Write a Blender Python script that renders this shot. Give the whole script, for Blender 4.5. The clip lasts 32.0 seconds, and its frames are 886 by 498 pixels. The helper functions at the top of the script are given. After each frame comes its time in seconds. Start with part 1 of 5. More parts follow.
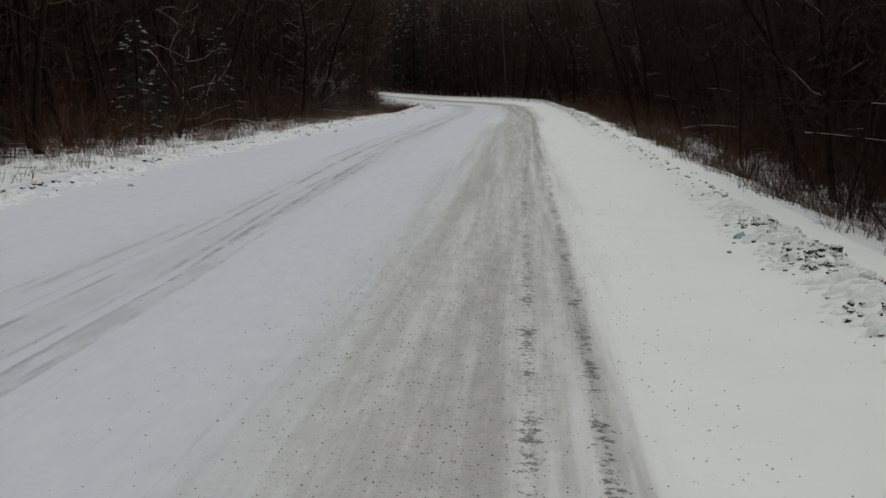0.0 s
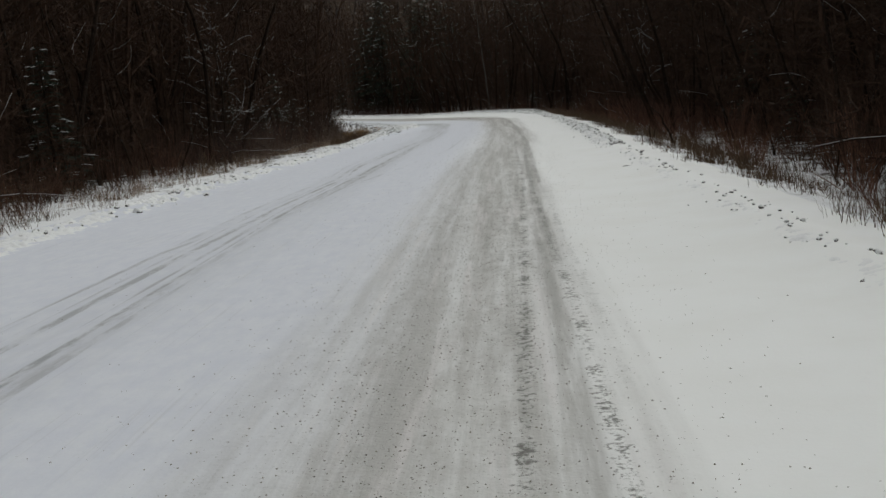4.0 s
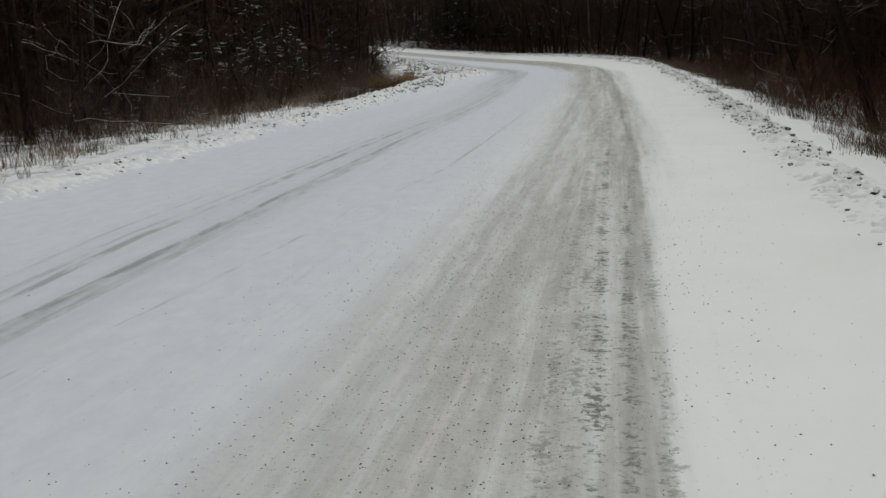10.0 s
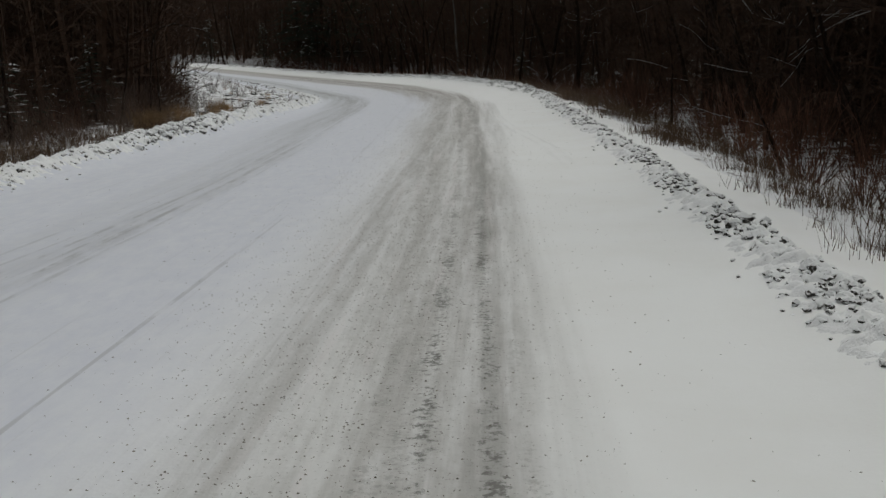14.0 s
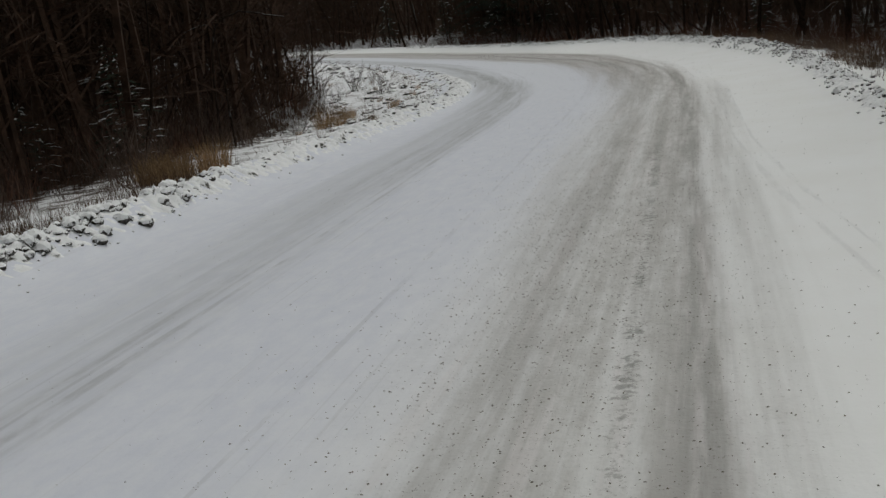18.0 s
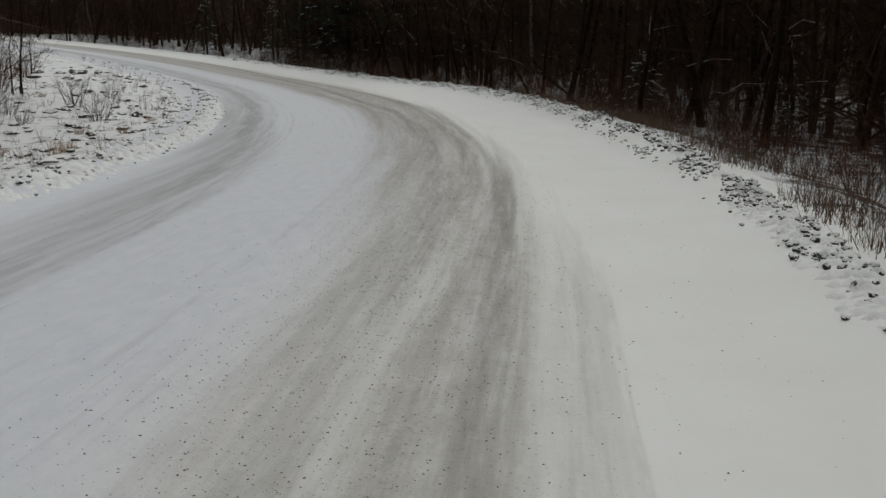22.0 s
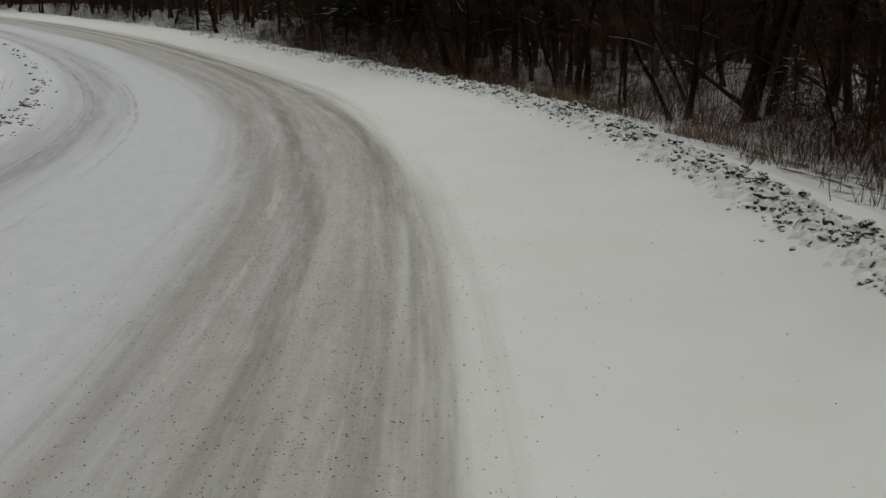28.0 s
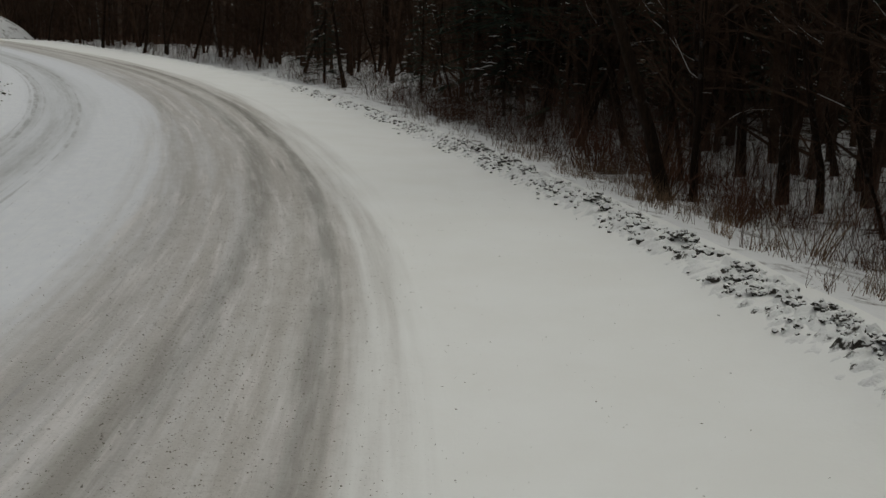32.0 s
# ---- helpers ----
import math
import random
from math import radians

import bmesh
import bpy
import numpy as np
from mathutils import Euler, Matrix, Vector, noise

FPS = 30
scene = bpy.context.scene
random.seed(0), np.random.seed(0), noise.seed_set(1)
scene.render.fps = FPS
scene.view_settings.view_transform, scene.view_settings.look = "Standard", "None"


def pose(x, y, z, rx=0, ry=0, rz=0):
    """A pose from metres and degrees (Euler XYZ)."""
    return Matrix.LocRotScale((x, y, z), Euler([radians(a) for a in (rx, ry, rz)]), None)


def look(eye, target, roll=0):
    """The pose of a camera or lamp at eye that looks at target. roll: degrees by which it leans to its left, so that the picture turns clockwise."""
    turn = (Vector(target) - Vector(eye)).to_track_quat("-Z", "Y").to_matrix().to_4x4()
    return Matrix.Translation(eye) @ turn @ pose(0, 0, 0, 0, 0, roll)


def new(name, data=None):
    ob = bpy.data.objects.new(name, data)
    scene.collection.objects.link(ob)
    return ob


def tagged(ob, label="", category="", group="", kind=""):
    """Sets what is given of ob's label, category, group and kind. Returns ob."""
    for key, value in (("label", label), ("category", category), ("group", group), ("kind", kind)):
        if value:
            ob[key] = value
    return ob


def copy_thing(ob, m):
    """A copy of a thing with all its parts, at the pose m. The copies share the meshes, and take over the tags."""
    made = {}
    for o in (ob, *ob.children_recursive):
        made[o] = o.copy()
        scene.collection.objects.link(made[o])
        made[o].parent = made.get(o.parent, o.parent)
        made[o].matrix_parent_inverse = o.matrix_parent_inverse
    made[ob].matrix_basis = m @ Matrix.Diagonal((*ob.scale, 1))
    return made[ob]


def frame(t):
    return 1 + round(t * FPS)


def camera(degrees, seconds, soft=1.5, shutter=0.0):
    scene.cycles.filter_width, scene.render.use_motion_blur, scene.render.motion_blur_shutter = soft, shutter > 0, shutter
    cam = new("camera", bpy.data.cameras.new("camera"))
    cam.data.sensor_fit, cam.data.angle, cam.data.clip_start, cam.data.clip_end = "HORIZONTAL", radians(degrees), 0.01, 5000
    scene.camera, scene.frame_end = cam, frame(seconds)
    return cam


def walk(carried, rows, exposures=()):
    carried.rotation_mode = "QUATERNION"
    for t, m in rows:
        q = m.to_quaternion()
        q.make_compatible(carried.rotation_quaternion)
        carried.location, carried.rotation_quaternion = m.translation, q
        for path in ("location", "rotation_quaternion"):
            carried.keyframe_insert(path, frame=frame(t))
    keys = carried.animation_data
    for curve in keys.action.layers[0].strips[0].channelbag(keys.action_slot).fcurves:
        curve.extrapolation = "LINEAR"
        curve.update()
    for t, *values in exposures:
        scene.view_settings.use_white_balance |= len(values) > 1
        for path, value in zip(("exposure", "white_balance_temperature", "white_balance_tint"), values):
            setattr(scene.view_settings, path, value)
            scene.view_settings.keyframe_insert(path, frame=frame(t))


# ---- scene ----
cam = camera(48.9, 32.0, soft=1.5)
PATH = [
    (0, (0.31, 0.08, 2.19), (-0.22, 9.92, 0.51), -0.2),
    (0.5, (0.38, 1.95, 2.17), (-0.00, 11.73, 0.14), 0.5),
    (1, (0.46, 3.82, 2.18), (0.07, 13.56, -0.07), -0.5),
    (1.5, (0.53, 5.76, 2.20), (0.23, 15.55, 0.17), 0.0),
    (2, (0.60, 7.70, 2.21), (-0.02, 17.49, 0.31), -0.1),
    (2.5, (0.67, 9.71, 2.23), (0.10, 19.55, 0.56), -2.0),
    (4.5, (0.96, 18.04, 2.09), (0.38, 27.92, 0.67), -6.2),
    (5, (1.05, 19.95, 2.10), (0.44, 29.86, 0.94), -7.8),
    (5.5, (1.10, 21.79, 2.12), (0.41, 31.72, 1.14), -10.1),
    (6, (1.15, 23.63, 2.14), (0.12, 33.52, 1.17), -9.4),
    (6.5, (1.22, 25.44, 2.17), (0.16, 35.33, 1.15), -8.1),
    (7, (1.28, 27.20, 2.17), (-0.10, 37.05, 1.10), -6.4),
    (7.5, (1.35, 29.03, 2.21), (0.08, 38.89, 1.10), -7.3),
    (8, (1.43, 30.77, 2.22), (-0.39, 40.53, 1.04), -5.1),
    (8.5, (1.51, 32.53, 2.22), (-0.58, 42.22, 0.85), -3.9),
    (9, (1.58, 34.33, 2.21), (-0.52, 43.99, 0.71), -1.9),
    (9.5, (1.65, 36.15, 2.22), (-0.01, 45.80, 0.16), -1.5),
    (10, (1.75, 37.96, 2.23), (0.26, 47.62, 0.10), -2.0),
    (10.5, (1.84, 39.76, 2.23), (0.73, 49.51, 0.32), -0.6),
    (11, (1.97, 41.63, 2.24), (0.85, 51.38, 0.35), -1.0),
    (11.5, (2.07, 43.59, 2.25), (1.15, 53.35, 0.31), -3.3),
    (12, (2.14, 45.57, 2.25), (1.36, 55.34, 0.26), -1.8),
    (12.5, (2.20, 47.52, 2.22), (1.39, 57.27, 0.13), -1.3),
    (13, (2.26, 49.51, 2.21), (1.43, 59.20, -0.11), -0.1),
    (13.5, (2.36, 51.47, 2.21), (1.47, 61.16, -0.10), -0.9),
    (14, (2.46, 53.54, 2.23), (2.19, 63.33, 0.22), -1.6),
    (14.5, (2.54, 55.71, 2.26), (2.00, 65.47, 0.14), -1.1),
    (16.5, (2.67, 63.71, 2.20), (1.36, 73.33, -0.18), -3.5),
    (17, (2.73, 65.60, 2.22), (1.40, 75.29, 0.11), -6.2),
    (17.5, (2.79, 67.47, 2.22), (0.65, 77.03, 0.19), -9.5),
    (18, (2.83, 69.34, 2.22), (0.23, 78.75, 0.05), -8.1),
    (18.5, (2.87, 71.27, 2.21), (-0.05, 80.65, 0.34), -6.5),
    (19, (2.88, 73.20, 2.19), (-0.08, 82.52, 0.11), -4.3),
    (19.5, (2.91, 75.19, 2.16), (0.18, 84.55, -0.03), -3.0),
    (20, (2.95, 77.17, 2.14), (1.16, 86.77, 0.00), -0.5),
    (20.5, (2.99, 79.10, 2.13), (1.66, 88.72, -0.24), 0.9),
    (21, (3.03, 80.99, 2.14), (1.77, 90.63, -0.21), -0.7),
    (21.5, (3.06, 82.86, 2.15), (1.87, 92.55, -0.01), -1.5),
    (22, (3.07, 84.70, 2.16), (2.00, 94.43, 0.11), 0.4),
    (22.5, (3.06, 86.60, 2.18), (1.99, 96.32, 0.09), 0.5),
    (23, (3.03, 88.54, 2.18), (1.76, 98.22, 0.03), -0.1),
    (23.5, (3.01, 90.50, 2.20), (1.60, 100.19, 0.16), 1.8),
    (24, (2.94, 92.36, 2.20), (1.92, 102.13, 0.33), 1.1),
    (24.5, (2.84, 94.21, 2.21), (1.69, 103.86, -0.16), 1.1),
    (25, (2.71, 96.10, 2.22), (1.31, 105.69, -0.23), 1.6),
    (25.5, (2.54, 98.08, 2.23), (0.90, 107.64, -0.20), 1.6),
    (27.5, (1.48, 106.44, 2.18), (-0.23, 116.01, -0.18), -0.3),
    (28, (1.13, 108.48, 2.19), (-0.75, 118.02, -0.18), -0.3),
    (28.5, (0.77, 110.53, 2.20), (-1.16, 120.09, 0.01), -0.3),
    (29, (0.40, 112.58, 2.20), (-1.52, 122.12, -0.12), -0.2),
    (29.5, (0.01, 114.63, 2.20), (-2.26, 124.04, -0.33), 1.5),
    (30, (-0.39, 116.68, 2.20), (-3.01, 126.04, -0.18), 2.5),
    (30.5, (-0.84, 118.72, 2.21), (-4.00, 128.00, 0.26), 2.1),
    (31, (-1.33, 120.74, 2.21), (-4.77, 129.96, 0.41), 1.7),
    (31.5, (-1.92, 122.82, 2.22), (-5.40, 132.01, 0.35), 2.1),
    (32, (-2.57, 124.95, 2.24), (-6.19, 134.08, 0.38), 2.1),
]
# the picture's exposure and tint along the way: seconds, stops, kelvin, tint
EXPOSURES = [(0.0, -0.39, 6600, 5), (2.0, -0.38, 6600, 5), (6.0, -0.20, 6540, 4), (9.0, -0.17, 6560, 4), (11.0, -0.34, 6600, 4), (13.0, -0.42, 6600, 5), (17.0, -0.46, 6610, 5), (20.0, -0.37, 6640, 5), (22.0, -0.43, 6670, 5), (25.0, -0.48, 6760, 4), (32.0, -0.50, 6850, 4)]
walk(cam, [(t, look(eye, target, roll)) for t, eye, target, roll in PATH], exposures=EXPOSURES)

# ---- light: a dull overcast winter day ----
world = bpy.data.worlds.new("overcast_sky")
scene.world = world
world.use_nodes = True
wn = world.node_tree
wn.nodes.clear()
sky = wn.nodes.new("ShaderNodeTexSky")
sky.sky_type, sky.sun_disc = "NISHITA", False
sky.sun_elevation, sky.sun_rotation = radians(60), radians(34)
sky.dust_density, sky.ozone_density = 4.0, 1.0
grey = wn.nodes.new("ShaderNodeHueSaturation")
grey.inputs["Saturation"].default_value = 0.12
back = wn.nodes.new("ShaderNodeBackground")
back.inputs["Strength"].default_value = 0.12
wout = wn.nodes.new("ShaderNodeOutputWorld")
wn.links.new(sky.outputs[0], grey.inputs["Color"])
wn.links.new(grey.outputs[0], back.inputs[0])
wn.links.new(back.outputs[0], wout.inputs[0])
sun = new("sun", bpy.data.lights.new("sun", "SUN"))
sun.data.energy, sun.data.angle, sun.data.color = 0.5, radians(40), (1.0, 0.97, 0.93)
sun.matrix_world = look((20, 30, 90), (0, 0, 0))


# ---- materials ----
class Net:
    """Short hand for a node material."""

    def __init__(self, name, rough=0.9, spec=0.2):
        self.mat = bpy.data.materials.new(name)
        self.mat.use_nodes = True
        self.t = self.mat.node_tree
        self.b = self.t.nodes["Principled BSDF"]
        self.b.inputs["Roughness"].default_value = rough
        self.b.inputs["Specular IOR Level"].default_value = spec

    def n(self, kind, **inputs):
        node = self.t.nodes.new(kind)
        for key, value in inputs.items():
            self.put(node.inputs[key.replace("_", " ")], value)
        return node

    def put(self, socket, value):
        if isinstance(value, bpy.types.NodeSocket):
            self.t.links.new(value, socket)
        else:
            socket.default_value = value

    def math(self, op, a, b=0.0, clamp=False):
        node = self.t.nodes.new("ShaderNodeMath")
        node.operation, node.use_clamp = op, clamp
        self.put(node.inputs[0], a)
        self.put(node.inputs[1], b)
        return node.outputs[0]

    def attr(self, name):
        node = self.t.nodes.new("ShaderNodeAttribute")
        node.attribute_name = name
        return node.outputs["Fac"]

    def xyz(self, x, y, z=0.0):
        node = self.t.nodes.new("ShaderNodeCombineXYZ")
        for k, value in enumerate((x, y, z)):
            self.put(node.inputs[k], value)
        return node.outputs[0]

    def noise(self, vec, scale, detail=3.0, rough=0.55):
        node = self.n("ShaderNodeTexNoise", Scale=scale, Detail=detail, Roughness=rough)
        if vec is not None:
            self.t.links.new(vec, node.inputs["Vector"])
        return node.outputs["Fac"]

    def ramp(self, fac, lo, hi, a=0.0, b=1.0):
        node = self.t.nodes.new("ShaderNodeMapRange")
        node.interpolation_type = "SMOOTHSTEP"
        for key, value in (("Value", fac), ("From Min", lo), ("From Max", hi), ("To Min", a), ("To Max", b)):
            self.put(node.inputs[key], value)
        return node.outputs[0]

    def mix(self, fac, a, b):
        node = self.t.nodes.new("ShaderNodeMix")
        node.data_type = "RGBA"
        self.put(node.inputs[0], fac)
        self.put(node.inputs[6], a)
        self.put(node.inputs[7], b)
        return node.outputs[2]

    def pos(self):
        return self.t.nodes.new("ShaderNodeNewGeometry").outputs["Position"]

    def bump(self, height, strength, distance):
        node = self.n("ShaderNodeBump", Strength=strength, Distance=distance, Height=height)
        self.t.links.new(node.outputs[0], self.b.inputs["Normal"])

    def done(self, colour):
        self.put(self.b.inputs["Base Color"], colour)
        return self.mat


def rgb(r, g, b):
    return (r, g, b, 1.0)


SNOW = rgb(0.85, 0.86, 0.865)


def snow_road_material():
    """Packed snow with wheel tracks; the tracks follow the lane lines stored on the mesh."""
    m = Net("packed_snow_road", 0.75, 0.25)
    o, s = m.attr("across"), m.attr("along")
    flat = m.xyz(o, s)
    streak = m.noise(m.xyz(o, m.math("MULTIPLY", s, 0.03)), 2.6, 4.0, 0.6)
    streak2 = m.noise(m.xyz(o, m.math("MULTIPLY", s, 0.075)), 7.5, 5.0, 0.68)
    patch = m.noise(flat, 0.7, 4.0, 0.6)
    mottle = m.noise(m.xyz(o, m.math("MULTIPLY", s, 0.45)), 5.0, 5.0, 0.7)
    speck = m.noise(flat, 16.0, 3.0, 0.7)
    grit = m.noise(flat, 40.0, 2.0, 0.6)
    late, curve, early = m.attr("late"), m.attr("curve"), m.attr("early")

    def band(name, half, soft, wobble=0.12, shift=0.0):
        d = m.math("ABSOLUTE", m.math("ADD", m.attr(name), shift))
        d = m.math("ADD", d, m.ramp(streak, 0.3, 0.7, wobble, -wobble))
        return m.ramp(d, half, m.math("ADD", soft, half), 1.0, 0.0)

    # loose snow on the shoulder is white, the driven snow to its left darker and faintly bluish
    col = m.mix(m.ramp(patch, 0.3, 0.75), SNOW, rgb(0.82, 0.825, 0.82))
    left_tone = m.math("MULTIPLY", m.ramp(o, -0.1, -2.6), m.ramp(mottle, 0.25, 0.7, 0.7, 1.0))
    col = m.mix(left_tone, col, m.mix(curve, rgb(0.61, 0.63, 0.71), rgb(0.64, 0.66, 0.715)))
    # the lane of the other direction: a smooth grey band with a darker heart
    left = m.math("MULTIPLY", band("lane_left", 0.55, 0.75, 0.12), m.attr("worn_left"))
    tone = m.math("ADD", m.math("MULTIPLY", streak, 0.65), m.math("MULTIPLY", streak2, 0.35))
    col = m.mix(m.math("MULTIPLY", m.math("MULTIPLY", left, 0.85), m.ramp(tone, 0.36, 0.62, 0.50, 1.0)), col, rgb(0.40, 0.412, 0.425))
    heart = m.math("MULTIPLY", m.math("MULTIPLY", band("lane_left", 0.05, 0.42, 0.15, -0.2), m.attr("worn_left")), m.ramp(streak2, 0.35, 0.62, 0.25, 0.55))
    col = m.mix(heart, col, rgb(0.27, 0.275, 0.28))
    # the driven lane
    right = m.math("MULTIPLY", band("lane_right", 0.50, m.ramp(late, 0.3, 1.0, 0.85, 0.62), 0.11), m.ramp(m.attr("lane_right"), -1.3, 0.3, m.ramp(late, 0.3, 1.0, 0.45, 0.85), 1.0))
    shade = m.math("ADD", m.math("MULTIPLY", streak, 0.56), m.math("ADD", m.math("MULTIPLY", mottle, 0.24), m.math("MULTIPLY", streak2, 0.20)))
    worn = m.math("MULTIPLY", right, m.ramp(shade, 0.38, 0.60, m.ramp(curve, 0.0, 1.0, 0.36, 0.60), 1.0))
    tan = m.mix(curve, rgb(0.385, 0.382, 0.368), rgb(0.382, 0.356, 0.33))
    col = m.mix(m.math("MULTIPLY", worn, 0.88), col, tan)
    # the packed snow is pale where it was pressed hard between the wheels
    pale = m.math("MULTIPLY", m.math("MULTIPLY", m.ramp(m.noise(m.xyz(m.math("ADD", o, 40.0), m.math("MULTIPLY", s, 0.05)), 4.5, 5.0, 0.66), 0.52, 0.66), right), 0.6)
    col = m.mix(pale, col, rgb(0.69, 0.665, 0.665))
    # small pits and ribs across the lane
    pits = m.noise(m.xyz(o, m.math("MULTIPLY", s, 0.7)), 15.0, 5.0, 0.78)
    pits = m.math("MULTIPLY", m.ramp(pits, 0.52, 0.68), m.ramp(patch, 0.36, 0.62, 0.35, 1.0))
    col = m.mix(m.math("MULTIPLY", m.math("MULTIPLY", pits, 0.44), m.math("ADD", m.math("MULTIPLY", worn, 0.9), m.math("MULTIPLY", left_tone, 0.20))), col, rgb(0.27, 0.265, 0.25))
    # darker bands where the wheels ran
    for name, half, power in (("rut_a", 0.15, 0.42), ("rut_b", 0.24, 0.60), ("rut_e", 0.26, 0.24), ("rut_g", 0.09, 0.95), ("rut_h", 0.20, 0.36)):
        line = m.math("MULTIPLY", band(name, half * 0.3, half, 0.06), power)
        line = m.math("MULTIPLY", line, m.ramp(streak2, 0.33, 0.6, 0.35, 1.0))
        if name in ("rut_b", "rut_e", "rut_h"):
            line = m.math("MULTIPLY", line, late)
        col = m.mix(line, col, rgb(0.225, 0.215, 0.20))
    # thin lines of the other lane
    for k, (name, half, power, shift) in enumerate((("rut_c", 0.05, 0.72, 0.0), ("rut_c", 0.03, 0.5, 0.17), ("rut_c", 0.03, 0.4, -0.24), ("rut_c", 0.10, 0.28, -0.1), ("rut_d", 0.045, 0.6, 0.0), ("rut_d", 0.03, 0.36, 0.2),
                                                    ("rut_d", 0.025, 0.3, 0.5), ("rut_f", 0.014, 0.4, 0.0), ("thin", 0.035, 0.16, 0.0), ("thin", 0.035, 0.12, 0.24))):
        line = m.math("MULTIPLY", band(name, half * 0.4, half * 0.9, 0.04, shift), power)
        broken = m.noise(m.xyz(m.math("MULTIPLY", o, 2.2), m.math("MULTIPLY", s, 0.5), 7.0 * k), 1.6, 5.0, 0.72)
        line = m.math("MULTIPLY", line, m.ramp(broken, 0.42, 0.58, 0.12, 1.0))
        col = m.mix(m.math("MULTIPLY", line, m.attr("thin_gain") if name == "thin" else early), col, rgb(0.24, 0.24, 0.25))
    # fine scratches left by many wheels
    scratch = m.noise(m.xyz(o, m.math("MULTIPLY", s, 0.012)), 17.0, 3.0, 0.6)
    where = m.math("MULTIPLY", m.ramp(m.attr("lane_right"), 1.05, 0.6), m.ramp(patch, 0.38, 0.62, 0.15, 1.0))
    col = m.mix(m.math("MULTIPLY", m.math("MULTIPLY", m.ramp(scratch, 0.57, 0.70), where), 0.16), col, rgb(0.30, 0.30, 0.30))
    # tread prints: broken lumps and bars, down to the gravel
    for k, (name, half, shift, gain) in enumerate((("tread_a", 0.045, 0.0, "tread_a_gain"), ("tread_b", 0.05, 0.0, "tread_b_gain"), ("tread_b", 0.04, 0.27, "tread_mid"), ("tread_b", 0.035, 0.13, "tread_mid"), ("tread_a", 0.035, -0.2, "tread_mid"))):
        ragged = m.noise(m.xyz(o, m.math("MULTIPLY", s, 1.3), 5.0 * k), 9.0, 4.0, 0.7)
        d = m.math("ADD", m.math("ABSOLUTE", m.math("ADD", m.attr(name), shift)), m.ramp(ragged, 0.3, 0.7, 0.06, -0.06))
        tread = m.math("MULTIPLY", m.ramp(d, half * 0.7, half * 1.3, 1.0, 0.0), m.attr(gain))
        run = m.noise(m.xyz(3.0 * k, s), 1.3, 4.0, 0.7)
        crumb = m.noise(m.xyz(o, s, 9.0 * k), 17.0, 4.0, 0.72)
        cut = m.math("ADD", m.math("MULTIPLY", run, 0.75), m.math("MULTIPLY", crumb, 0.85))
        tread = m.math("MULTIPLY", tread, m.ramp(cut, 0.77, 0.90))
        col = m.mix(m.math("MULTIPLY", tread, 0.88), col, rgb(0.085, 0.083, 0.072))
    # sand pressed into the snow
    grains = m.math("MULTIPLY", m.ramp(grit, 0.60, 0.66), m.ramp(speck, 0.45, 0.6))
    grains = m.math("MULTIPLY", grains, m.math("ADD", m.math("MULTIPLY", worn, 0.75), 0.04))
    col = m.mix(m.math("MULTIPLY", grains, 0.8, True), col, rgb(0.13, 0.12, 0.105))
    h = m.math("ADD", m.math("MULTIPLY", streak2, m.math("ADD", m.math("MULTIPLY", right, 0.5), 0.05)), m.math("MULTIPLY", speck, m.math("ADD", m.math("MULTIPLY", worn, 0.6), 0.12)))
    h = m.math("SUBTRACT", h, m.math("MULTIPLY", worn, 0.3))
    m.bump(h, 0.45, 0.035)
    return m.done(col)


def berm_material():
    """Ploughed lumps: snow on all that is flat, the steep sides dark with frozen gravel, sod and painted shade."""
    m = Net("ploughed_berm", 0.9, 0.15)
    g = m.t.nodes.new("ShaderNodeNewGeometry")
    sep = m.t.nodes.new("ShaderNodeSeparateXYZ")
    m.t.links.new(g.outputs["Normal"], sep.inputs[0])
    f, big = m.noise(g.outputs["Position"], 14.0, 4.0, 0.65), m.noise(g.outputs["Position"], 1.6, 3.0)
    steep = m.math("ADD", sep.outputs[2], m.ramp(f, 0.3, 0.7, -0.12, 0.12))
    steep = m.math("ADD", steep, m.ramp(big, 0.35, 0.65, 0.14, -0.14))
    col = m.mix(m.ramp(f, 0.35, 0.65), rgb(0.035, 0.033, 0.028), rgb(0.13, 0.125, 0.11))
    col = m.mix(m.ramp(steep, 0.54, 0.68), col, rgb(0.79, 0.80, 0.81))
    m.bump(m.noise(g.outputs["Position"], 40.0, 3.0), 0.5, 0.02)
    return m.done(col)


def ground_material():
    """Snow with dead leaves, grass and litter that shows through; farther into the wood more litter colour stands in
    for the canopy's shade.
    """
    m = Net("snowy_forest_floor", 0.9, 0.1)
    p = m.pos()
    a, b = m.noise(p, 1.3, 5.0, 0.65), m.noise(p, 7.0, 3.0, 0.6)
    c = m.noise(p, 0.12, 3.0)
    litter_shade = m.attr("litter_shade")
    cut = m.math("ADD", a, m.math("MULTIPLY", litter_shade, 0.26))
    litter = m.math("MULTIPLY", m.ramp(cut, 0.52, 0.67), m.ramp(m.math("ADD", b, m.math("MULTIPLY", litter_shade, 0.4)), 0.35, 0.6))
    litter = m.math("MULTIPLY", litter, m.ramp(m.math("ADD", c, litter_shade), 0.3, 0.6, 0.6, 1.0))
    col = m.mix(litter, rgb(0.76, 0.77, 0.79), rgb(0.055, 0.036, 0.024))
    m.bump(m.math("ADD", a, m.math("MULTIPLY", b, 0.4)), 0.6, 0.12)
    return m.done(col)


